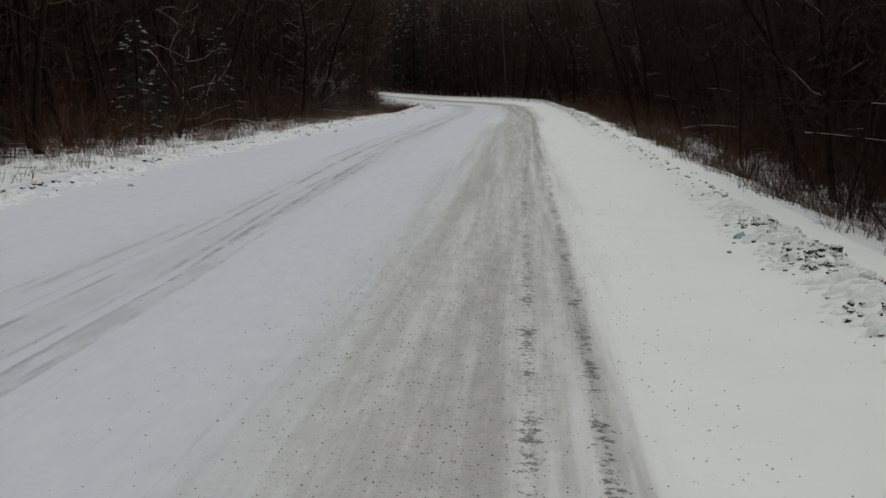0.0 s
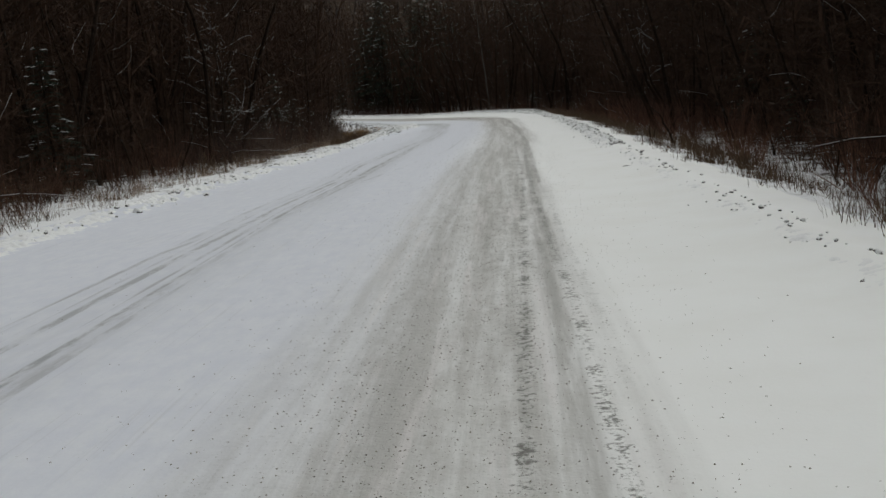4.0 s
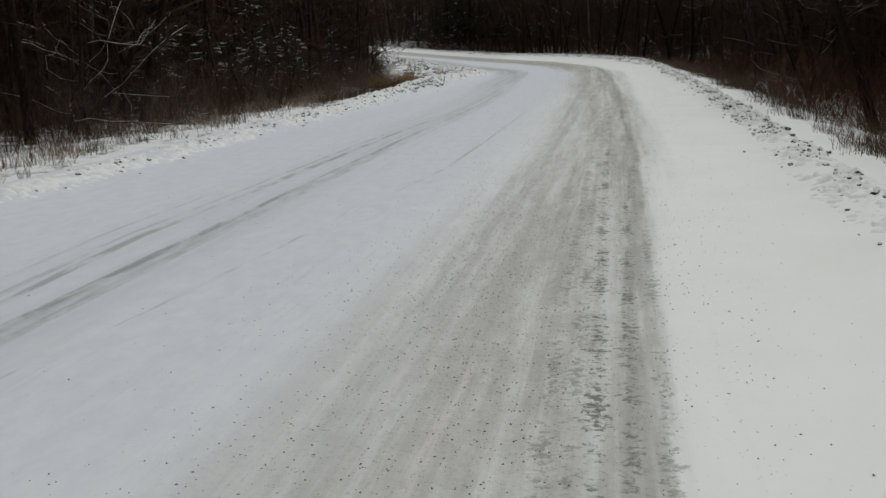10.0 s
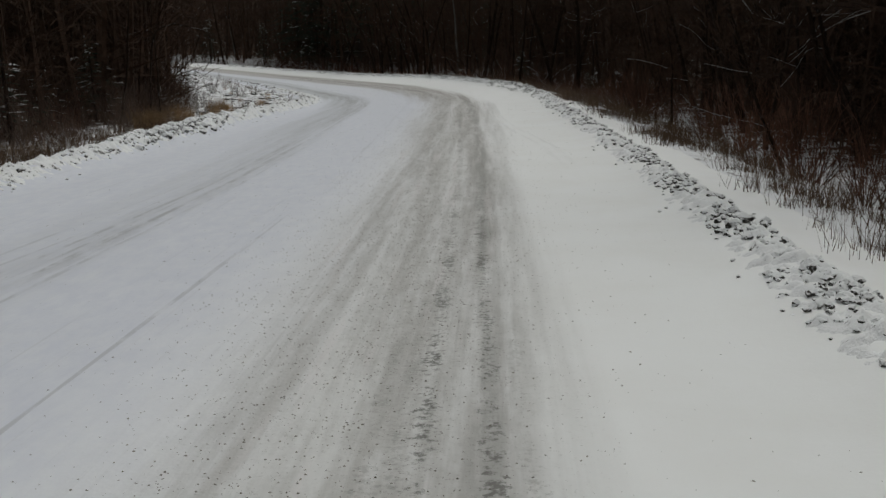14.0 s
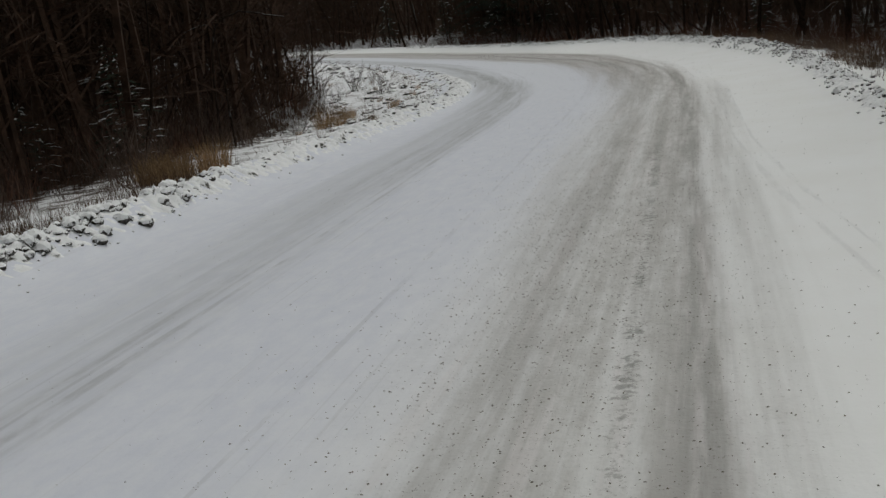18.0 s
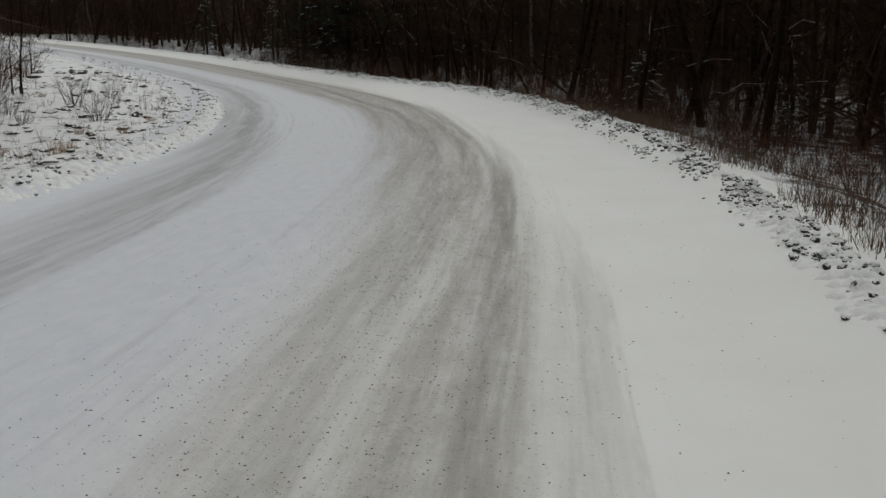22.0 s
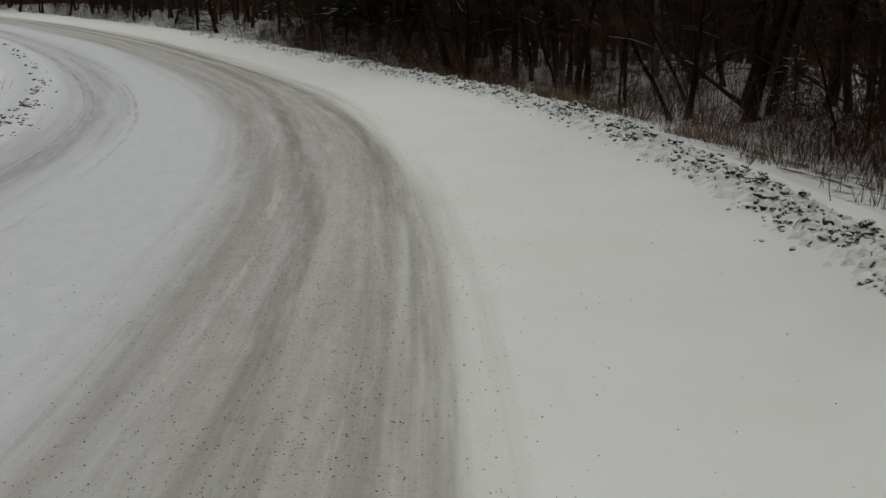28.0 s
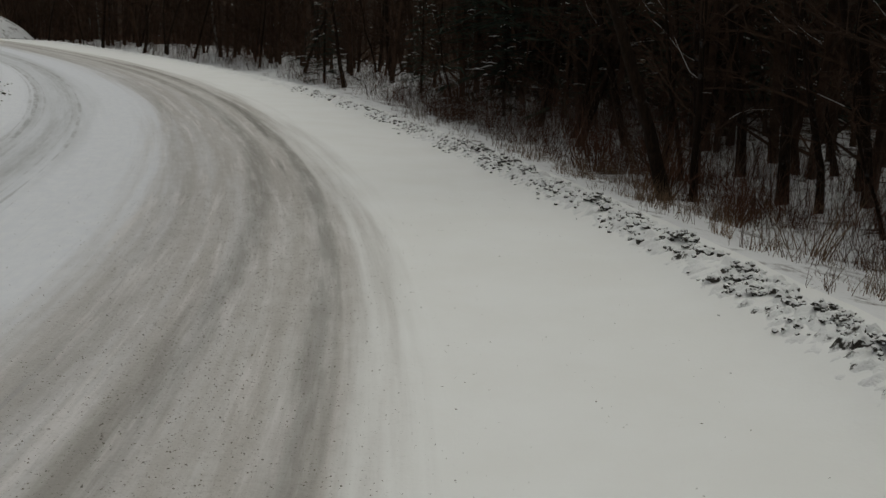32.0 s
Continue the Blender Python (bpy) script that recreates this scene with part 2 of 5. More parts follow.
def bark_material(name, base, pale, snow=0.25):
    m = Net(name, 0.95, 0.1)
    tex = m.t.nodes.new("ShaderNodeTexCoord").outputs["Object"]
    st = m.n("ShaderNodeMapping")
    m.t.links.new(tex, st.inputs["Vector"])
    st.inputs["Scale"].default_value = (6.0, 6.0, 1.2)
    a, b = m.noise(st.outputs[0], 3.0, 4.0, 0.7), m.noise(tex, 1.1, 3.0)
    col = m.mix(m.ramp(a, 0.35, 0.7), base, pale)
    # snow blown onto the bark in patches
    crust = m.math("MULTIPLY", m.ramp(m.noise(tex, 2.6, 4.0, 0.7), 0.60, 0.70), snow)
    col = m.mix(crust, col, rgb(0.72, 0.73, 0.75))
    m.bump(a, 0.8, 0.03)
    m.put(m.b.inputs["Roughness"], m.ramp(b, 0.3, 0.7, 0.85, 1.0))
    return m.done(col)


def plain_material(name, a, b, scale=3.0, rough=0.9, bump=0.4, spread=0.3):
    """Two tones in patches, with a shade of its own for each object."""
    m = Net(name, rough, 0.15)
    tex = m.pos()
    f = m.noise(tex, scale, 4.0, 0.6)
    col = m.mix(m.ramp(f, 0.3, 0.7), a, b)
    rnd = m.t.nodes.new("ShaderNodeObjectInfo").outputs["Random"]
    hs = m.n("ShaderNodeHueSaturation")
    m.put(hs.inputs["Value"], m.ramp(rnd, 0.0, 1.0, 1.0 - spread, 1.0 + spread))
    m.put(hs.inputs["Color"], col)
    m.bump(m.noise(tex, scale * 6, 3.0), bump, 0.03)
    return m.done(hs.outputs[0])


def clod_material():
    """Frozen gravel and sod with snow lying on whatever faces up; the dark flanks include painted shade."""
    m = Net("snowy_clod", 0.95, 0.1)
    g = m.t.nodes.new("ShaderNodeNewGeometry")
    sep = m.t.nodes.new("ShaderNodeSeparateXYZ")
    m.t.links.new(g.outputs["Normal"], sep.inputs[0])
    f = m.noise(g.outputs["Position"], 22.0, 3.0)
    up = m.math("ADD", sep.outputs[2], m.ramp(f, 0.3, 0.7, -0.22, 0.22))
    rnd = g.outputs["Random Per Island"]
    up = m.math("ADD", up, m.ramp(rnd, 0.0, 1.0, -0.2, 0.3))
    col = m.mix(m.ramp(f, 0.35, 0.65), rgb(0.035, 0.033, 0.03), rgb(0.11, 0.10, 0.088))
    col = m.mix(m.ramp(up, 0.16, 0.42), col, rgb(0.82, 0.83, 0.835))
    m.bump(m.noise(g.outputs["Position"], 30.0, 3.0), 0.6, 0.03)
    return m.done(col)


M_ROAD, M_GROUND = snow_road_material(), ground_material()
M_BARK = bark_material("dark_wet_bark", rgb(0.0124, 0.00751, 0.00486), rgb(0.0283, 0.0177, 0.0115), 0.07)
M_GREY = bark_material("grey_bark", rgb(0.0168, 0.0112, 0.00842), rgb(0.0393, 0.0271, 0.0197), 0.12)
M_BIRCH = bark_material("pale_birch_bark", rgb(0.05, 0.045, 0.04), rgb(0.26, 0.25, 0.235), 0.2)
M_PLASTERED = bark_material("snow_plastered_bark", rgb(0.03, 0.022, 0.018), rgb(0.08, 0.06, 0.05), 0.9)
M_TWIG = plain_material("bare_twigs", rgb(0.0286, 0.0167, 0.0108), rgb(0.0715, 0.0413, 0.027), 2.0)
M_RED = plain_material("red_brown_stems", rgb(0.0676, 0.0322, 0.0209), rgb(0.169, 0.0853, 0.058), 2.0)
# distant haze is mixed into the twig colour of the hill
M_HILL = plain_material("hazed_hill_twigs", rgb(0.052, 0.0429, 0.039), rgb(0.111, 0.0962, 0.0897), 0.6)
M_STRAW = plain_material("dry_straw_grass", rgb(0.20, 0.117, 0.055), rgb(0.40, 0.27, 0.15), 7.0)
M_WEED = plain_material("dead_weeds", rgb(0.072, 0.0456, 0.0288), rgb(0.18, 0.12, 0.078), 4.0)
M_DUSTY = plain_material("frosted_dead_grass", rgb(0.20, 0.145, 0.105), rgb(0.40, 0.32, 0.26), 5.0)
M_HAZEL = plain_material("snow_dusted_brush", rgb(0.06, 0.040, 0.030), rgb(0.16, 0.12, 0.10), 3.0)
M_THICKET = plain_material("grey_brown_saplings", rgb(0.0408, 0.0252, 0.0192), rgb(0.0936, 0.0612, 0.048), 2.0)
M_NEEDLE = plain_material("spruce_needles", rgb(0.018, 0.026, 0.018), rgb(0.042, 0.056, 0.038), 5.0)
M_SNOW = plain_material("fresh_snow", rgb(0.78, 0.79, 0.81), rgb(0.86, 0.87, 0.88), 5.0, 0.85, 0.5, 0.03)
M_CLOD, M_BERM = clod_material(), berm_material()
M_PLASTIC = plain_material("blue_plastic", rgb(0.26, 0.48, 0.58), rgb(0.55, 0.68, 0.74), 12.0, 0.4, 0.2, 0.0)
M_GRIT = plain_material("dark_grit", rgb(0.11, 0.098, 0.08), rgb(0.27, 0.235, 0.19), 9.0)

# ---- the line of the road: heading, height, bank and half widths by distance ----
KH = ((-60, 0, 30, 60, 80, 95, 110, 125, 140, 155, 175, 200, 240, 300), (-2.2, -2.2, -1.1, -2.0, -0.3, -0.1, 9.5, 18.3, 33.1, 41.2, 54.1, 70.9, 100, 120))
KZ = ((-60, 60, 100, 130, 138, 145, 152, 160, 170, 200, 300), (0.07, 0.07, -0.05, -0.12, -0.04, 0.12, 0.36, 0.74, 1.26, 2.85, 3.4))
KB = ((-60, 0, 60, 100, 118, 130, 138, 145, 160, 200), (-0.03, -0.03, -0.011, 0.015, 0.034, 0.032, 0.008, 0.0, -0.005, -0.018))
KW = (-60, 0, 25, 50, 75, 100, 125, 150, 200)
KR = (3.2, 3.2, 3.43, 3.36, 3.26, 3.25, 3.41, 3.26, 3.15)
KL = (7.8, 7.8, 8.8, 8.0, 7.7, 7.07, 8.0, 7.2, 6.4)
SS = np.arange(-60.0, 290.0, 0.5)


def smooth_interp(x, knots, values, width=8.0):
    """Linear between knots, with the bends rounded off."""
    return sum(np.interp(x + k * width / 4, knots, values) for k in (-2, -1, 0, 1, 2)) / 5


HEAD = np.radians(smooth_interp(SS, *KH))
CX, CY = np.cumsum(-np.sin(HEAD)) * 0.5, np.cumsum(np.cos(HEAD)) * 0.5
ZERO = int(np.argmin(abs(SS)))
CX, CY = CX - CX[ZERO] + 0.34, CY - CY[ZERO]


def height_at(s):
    return smooth_interp(s, *KZ)


def bank_at(s):
    return smooth_interp(s, *KB)


def right_at(s):
    return smooth_interp(s, KW, KR)


def left_at(s):
    return smooth_interp(s, KW, KL)


def on_road(s, o):
    """x, y for a distance along the road and an offset to its right."""
    th = np.interp(s, SS, HEAD)
    return np.interp(s, SS, CX) + np.cos(th) * o, np.interp(s, SS, CY) + np.sin(th) * o


def to_road(x, y):
    """Distance along the road and offset to its right of points."""
    x, y = np.atleast_1d(x).astype(float), np.atleast_1d(y).astype(float)
    s, o = np.empty_like(x), np.empty_like(x)
    for a in range(0, len(x), 4000):
        xs, ys = x[a:a + 4000, None], y[a:a + 4000, None]
        d2 = (xs - CX[None, ::2]) ** 2 + (ys - CY[None, ::2]) ** 2
        k = d2.argmin(1) * 2
        dx, dy = x[a:a + 4000] - CX[k], y[a:a + 4000] - CY[k]
        side = dx * np.cos(HEAD[k]) + dy * np.sin(HEAD[k])
        ahead = -dx * np.sin(HEAD[k]) + dy * np.cos(HEAD[k])
        s[a:a + 4000] = SS[k] + np.clip(ahead, -0.5, 0.5)
        o[a:a + 4000] = np.where(abs(ahead) < 1.0, side, np.sign(side) * np.sqrt(d2.min(1)))
    return s, o


def ease(v):
    v = np.clip(v, 0, 1)
    return v * v * (3 - 2 * v)


def wave(x, y, size, seed=0.0):
    """A cheap smooth unevenness."""
    x, y = x / size, y / size
    return (np.sin(x * 1.7 + seed) * np.cos(y * 1.3 + 2 * seed) + 0.5 * np.sin(x * 3.1 + y * 2.3 + seed) + 0.35 * np.cos(x * 5.3 - y * 4.7 + 3 * seed)) / 1.85


def drop_right(s):
    return np.interp(s, (-60, 0, 30, 45, 70, 95, 115, 140, 300), (1.5, 1.5, 1.2, 0.95, 0.95, 0.85, 0.75, 0.65, 0.3))


def drop_left(s):
    return np.interp(s, (-60, 20, 60, 95, 108, 115, 124, 133, 150, 200), (0.05, 0.05, 0.1, 0.3, 0.5, 0.4, -0.3, -0.9, -0.9, 0.0))


def land(s, o):
    """Height of the ground by road coordinates, road and banks included."""
    w_r, w_l = right_at(s), left_at(s)
    z = height_at(s) + bank_at(s) * np.clip(o, -w_l, w_r)
    out_r, out_l = o - w_r, -o - w_l
    z = z - drop_right(s) * ease((out_r - 0.7) / 4.6) - drop_left(s) * ease((out_l - 0.7) / 4.4)
    # past the ditch the wood's floor on the outer side of the curve lies higher again
    z = z + 0.75 * ease((s - 112) / 16) * ease((out_r - 4.2) / 6.5)
    far = np.maximum(np.maximum(out_r, out_l) - 6, 0)
    z = z + 0.22 * ease(far / 6) * wave(s, o, 3.1) + 62 * ease((far - 18) / 160) + 25 * ease((far - 160) / 500)
    return z


def berm_strength(s, side):
    """How high the ploughed ridge is along each edge."""
    if side > 0:
        return smooth_interp(s, (0, 8, 14, 24, 34, 50, 60, 66, 80, 100, 106, 112, 120, 130, 150, 175), (1.0, 1.3, 1.2, 0.9, 0.7, 0.8, 1.2, 1.1, 0.9, 1.1, 1.9, 1.8, 1.5, 1.7, 1.4, 0.9), 4.0)
    return smooth_interp(s, (0, 20, 30, 42, 50, 62, 68, 80, 84, 94, 110, 130, 150), (0.8, 1.0, 0.8, 1.1, 1.0, 0.9, 1.9, 3.2, 3.2, 2.1, 1.0, 0.9, 0.8), 4.0)


def crest_at(s, side):
    """How far past the road's edge the crest of the ridge runs."""
    return np.interp(s, (0, 60, 90, 97, 106, 110, 114, 125, 150), (0.15, 0.15, 0.2, 0.32, 0.27, 0.1, 0.06, 0.32, 0.3)) if side > 0 else np.interp(s, (0, 60, 75, 84, 100), (0.25, 0.2, 0.2, 0.2, 0.3))


def ridge_at(s, out, side):
    out = out + 0.5 - crest_at(s, side)
    return (0.14 * berm_strength(s, side) + (0.06 * wave(s, out * 0.4, 0.5, 3.0) + 0.02 * wave(s, out, 0.25, 5.0)) * (0.0 if side > 0 else ease((s - 80) / 5) * ease((108 - s) / 6))) * np.exp(-((out - 0.5) / np.where(out < 0.5, 0.5, 0.36)) ** 2)


def hashed(i, j, seed):
    v = np.sin(i * 127.1 + j * 311.7 + seed * 74.7) * 43758.5453
    return v - np.floor(v)


def lumps(x, y, cell, seed):
    """Rounded lumps of uneven size strewn over a grid: their height over the ground."""
    best = np.zeros_like(x)
    ci, cj = np.floor(x / cell), np.floor(y / cell)
    for di in (-1, 0, 1):
        for dj in (-1, 0, 1):
            i, j = ci + di, cj + dj
            px, py = (i + hashed(i, j, seed)) * cell, (j + hashed(i, j, seed + 1)) * cell
            r = cell * (0.35 + 0.5 * hashed(i, j, seed + 2))
            ang = 6.28 * hashed(i, j, seed + 3)
            dx, dy = x - px, y - py
            u, v = dx * np.cos(ang) + dy * np.sin(ang), (dy * np.cos(ang) - dx * np.sin(ang)) * (1 + 0.6 * hashed(i, j, seed + 4))
            d2 = (u * u + v * v) / (r * r)
            best = np.maximum(best, r * (0.5 + 0.5 * hashed(i, j, seed + 5)) * np.sqrt(np.clip(1 - d2, 0, 1)) * (hashed(i, j, seed + 6) < 0.72))
    return best


def land_xy(x, y):
    s, o = to_road(x, y)
    return land(s, o)


# ---- mesh helpers ----
def mesh_object(name, verts, faces, mats, parent=None, label="", smooth=False, index=None):
    me = bpy.data.meshes.new(name)
    me.from_pydata(verts, [], faces)
    for mat in mats if isinstance(mats, (list, tuple)) else [mats]:
        me.materials.append(mat)
    if index is not None:
        me.polygons.foreach_set("material_index", index)
    if smooth:
        me.polygons.foreach_set("use_smooth", [True] * len(me.polygons))
    me.update()
    ob = new(name, me)
    ob.parent = parent
    if label:
        ob["label"] = label
    return ob


class Builder:
    """Gathers tubes and blades for one mesh."""

    def __init__(self):
        self.v, self.f = [], []

    def tube(self, pts, radii, sides=4, close=True):
        base, rings = len(self.v), len(pts)
        for k, (p, r) in enumerate(zip(pts, radii)):
            d = (pts[min(k + 1, rings - 1)] - pts[max(k - 1, 0)])
            d = d.normalized() if d.length > 1e-6 else Vector((0, 0, 1))
            u = d.cross(Vector((0.3, 0.1, 1.0)) if abs(d.z) < 0.9 else Vector((1, 0.2, 0))).normalized()
            w = d.cross(u)
            for j in range(sides):
                a = 2 * math.pi * j / sides + 0.5
                self.v.append(p + (u * math.cos(a) + w * math.sin(a)) * r)
        for k in range(rings - 1):
            for j in range(sides):
                a, b = base + k * sides + j, base + k * sides + (j + 1) % sides
                self.f.append((a, b, b + sides, a + sides))
        if close:
            self.f.append(tuple(base + (rings - 1) * sides + j for j in range(sides)))

    def blade(self, p, q, width, side):
        base = len(self.v)
        self.v += [p - side * width, p + side * width, q]
        self.f.append((base, base + 1, base + 2))

    def ob(self, name, mats, parent=None, label="", smooth=False):
        return mesh_object(name, [tuple(v) for v in self.v], self.f, mats, parent, label, smooth)


def wander(rng, start, direction, length, parts, bend, lift=0.0):
    """A crooked line of points."""
    pts, d, step = [start.copy()], direction.normalized(), length / parts
    for _ in range(parts):
        d = (d + Vector((rng.gauss(0, bend), rng.gauss(0, bend), rng.gauss(0, bend) + lift))).normalized()
        pts.append(pts[-1] + d * step)
    return pts


def joined(name, makers, spots, mats, label, category):
    """One object out of many turned and scaled copies of a few base shapes."""
    verts, faces, total = [], [], 0
    for n, (x, y, z, turn, size) in enumerate(spots):
        v, f = makers[n % len(makers)]
        c, sn = math.cos(turn) * size, math.sin(turn) * size
        w = np.stack([v[:, 0] * c - v[:, 1] * sn + x, v[:, 0] * sn + v[:, 1] * c + y, v[:, 2] * size + z], -1)
        verts.append(w)
        faces += [tuple(i + total for i in g) for g in f]
        total += len(v)
    ob = mesh_object(name, np.concatenate(verts).tolist(), faces, mats)
    return tagged(ob, label, category, kind="stuff")


# ---- the road with its shoulders, berms and banks ----
def road_strip():
    s_rows = np.concatenate([np.arange(-40, 0, 1.0), np.arange(0, 150, 0.25), np.arange(150, 262, 0.8)])
    # offsets, as fractions of the half width inside and metres outside
    inner = np.concatenate([np.linspace(-1, 0, 34), np.linspace(0, 1, 18)[1:]])
    outer = np.concatenate([np.arange(0.12, 1.6, 0.12), np.arange(1.7, 5.4, 0.35)])
    grid_s, cols = [], []
    w_r, w_l = right_at(s_rows), left_at(s_rows)
    for f in -outer[::-1]:
        cols.append(-w_l + f)
    for f in inner:
        cols.append(np.where(f < 0, f * w_l, f * w_r))
    for f in outer:
        cols.append(w_r + f)
    off = np.stack(cols, 1)
    grid_s = np.repeat(s_rows[:, None], off.shape[1], 1)
    x, y = on_road(grid_s.ravel(), off.ravel())
    x, y = x.reshape(off.shape), y.reshape(off.shape)
    z = land(grid_s, off)
    out = np.maximum(off - w_r[:, None], -off - w_l[:, None])
    # the smooth body of the ploughed ridge along each edge
    z = z + np.where(off > 0, ridge_at(grid_s, out, 1), ridge_at(grid_s, out, -1))
    # shallow hollows where the wheels ran, and the unevenness of the shoulders
    z = z + np.where(out < 0, 0.010 * wave(grid_s * 0.12, off, 0.9, 1.3) * ease((1.4 - off) / 1.2), 0.05 * wave(x, y, 0.8) * ease(out - 0.8))
    z = z - 0.35 * ease((out - 4.4) / 0.6)
    n_s, n_o = off.shape
    verts = np.stack([x, y, z], -1).reshape(-1, 3)
    i = (np.arange(n_s - 1)[:, None] * n_o + np.arange(n_o - 1)[None]).ravel()
    faces = np.stack([i, i + 1, i + 1 + n_o, i + n_o], -1)
    mid = (out[:-1, :-1] + out[1:, 1:]).ravel() / 2
    ob = mesh_object("road", verts.tolist(), faces.tolist(), [M_ROAD, M_GROUND], smooth=True, index=np.where(mid > 1.3, 1, 0).tolist())
    me = ob.data
    s_flat, o_flat = grid_s.ravel(), off.ravel()
    worn_knots = (0, 20, 45, 58, 80, 93, 97, 106, 113, 127, 135, 160)
    worn_l = smooth_interp(s_flat, worn_knots, (-1.9, -2.1, -1.8, -1.3, -1.7, -1.8, -2.1, -2.8, -3.0, -3.5, -3.7, -3.6), 4.0)
    worn_r = smooth_interp(s_flat, worn_knots, (0.55, 0.55, 0.75, 0.95, 0.85, 0.95, 0.6, 0.2, 0.05, -0.15, 0.2, 0.6), 4.0)
    past = np.maximum(out.ravel(), 0)
    lines = {
        "litter_shade": np.where(o_flat > 0, 0.5, 0.0) * ease((past - 1.0) / 2.4) * ease((s_flat - 84) / 10) * ease((128 - s_flat) / 8),
        "along": s_flat,
        "worn_left": np.interp(s_flat, (0, 60, 78, 92, 104, 115), (0.25, 0.25, 0.36, 0.6, 0.9, 1.0)) * np.interp(s_flat, (120, 140), (1.0, 0.6)),
        "late": np.interp(s_flat, (0, 90, 112, 122), (0.3, 0.35, 0.75, 1.0)),
        "early": np.interp(s_flat, (0, 56, 72, 100, 124, 134), (1.0, 1.0, 0.5, 0.35, 0.35, 0.8)),
        "across": o_flat,
        "curve": np.interp(s_flat, (0, 60, 92, 114), (0.25, 0.25, 0.4, 1.0)),
        "lane_right": (o_flat - (worn_l + worn_r) / 2) / ((worn_r - worn_l) / 2),
        "lane_left": (o_flat - smooth_interp(s_flat, (0, 75, 83, 90, 97, 104, 110, 117, 131, 144, 160), (-4.4, -4.5, -4.9, -4.95, -5.2, -5.6, -6.1, -6.7, -6.65, -6.0, -5.6), 4.0)) / 0.95,
        "rut_h": o_flat - np.interp(s_flat, (0, 74, 79, 97, 102, 109, 129, 135, 146), (0.3, 0.36, 0.32, 0.0, -0.42, -0.64, -0.78, -0.74, -0.5)),
        "rut_a": o_flat - np.interp(s_flat, (0, 12, 25, 45, 62, 95, 113, 133, 150), (0.55, 0.45, 0.3, 0.6, 0.6, 0.2, -0.35, -0.75, -0.4)),
        "rut_b": o_flat - np.interp(s_flat, (0, 40, 60, 93, 106, 113, 121, 127, 131, 138, 149), (-1.15, -1.1, -0.9, -0.75, -1.2, -1.45, -1.7, -1.95, -1.9, -1.63, -1.25)),
        "rut_c": o_flat - np.interp(s_flat, (0, 10, 19, 36, 43, 48, 60, 70, 96, 110, 126, 150), (-3.75, -3.75, -4.15, -4.5, -4.3, -4.3, -4.15, -3.95, -4.3, -5.6, -6.7, -6.4)),
        "rut_d": o_flat - np.interp(s_flat, (0, 13, 25, 36, 43, 48, 60, 70, 96, 110, 126, 150), (-4.4, -4.45, -4.85, -4.9, -4.6, -4.9, -4.6, -4.2, -4.7, -4.9, -5.3, -5.2)),
        "rut_e": o_flat - np.interp(s_flat, (0, 60, 95, 115, 150), (-0.4, -0.3, -1.3, -2.5, -2.9)),
        "rut_f": o_flat - np.interp(s_flat, (0, 12, 30, 45, 54, 58, 70, 120), (-5.1, -5.1, -5.4, -3.4, -2.4, -2.3, -2.2, -2.8)),
        "rut_g": np.where((s_flat > 141) & (s_flat < 182), np.abs(o_flat - np.interp(s_flat, (141, 145, 153, 165, 182), (-1.0, -0.9, -0.62, -0.38, -0.1))) + 0.16 * np.clip((150 - s_flat) / 9, 0, 1), 5.0),
        "thin": o_flat - np.interp(s_flat, (0, 76, 81, 85, 93, 97, 150), (6.0, 2.0, 1.45, 1.2, 1.15, 0.9, 0.4)),
        "tread_a": o_flat - np.interp(s_flat, (0, 15, 25, 36, 50, 55, 64, 80), (0.43, 0.43, 0.5, 0.45, 0.5, 0.7, 0.45, 0.2)),
        "thin_gain": np.interp(s_flat, (70, 78, 92, 100), (0.0, 1.0, 1.0, 0.0)),
        "tread_a_gain": np.interp(s_flat, (0, 20, 30, 64, 72), (1.0, 0.95, 0.75, 0.8, 0.0)),
        "tread_mid": np.interp(s_flat, (20, 32, 54, 64), (0.0, 0.5, 0.5, 0.0)),
        "tread_b": o_flat - np.interp(s_flat, (0, 20, 40, 54, 58, 78, 84), (0.0, -0.08, 0.3, 0.2, 0.2, -0.1, -0.2)),
        "tread_b_gain": np.interp(s_flat, (0, 60, 70, 76, 84, 92), (0.9, 0.9, 0.3, 0.6, 0.55, 0.0)),
    }
    for key, values in lines.items():
        me.attributes.new(key, "FLOAT", "POINT").data.foreach_set("value", np.asarray(values, dtype=np.float32))
    return tagged(ob, "wide gravel road under packed snow with worn tan wheel tracks", "road", kind="structure")


road_strip()


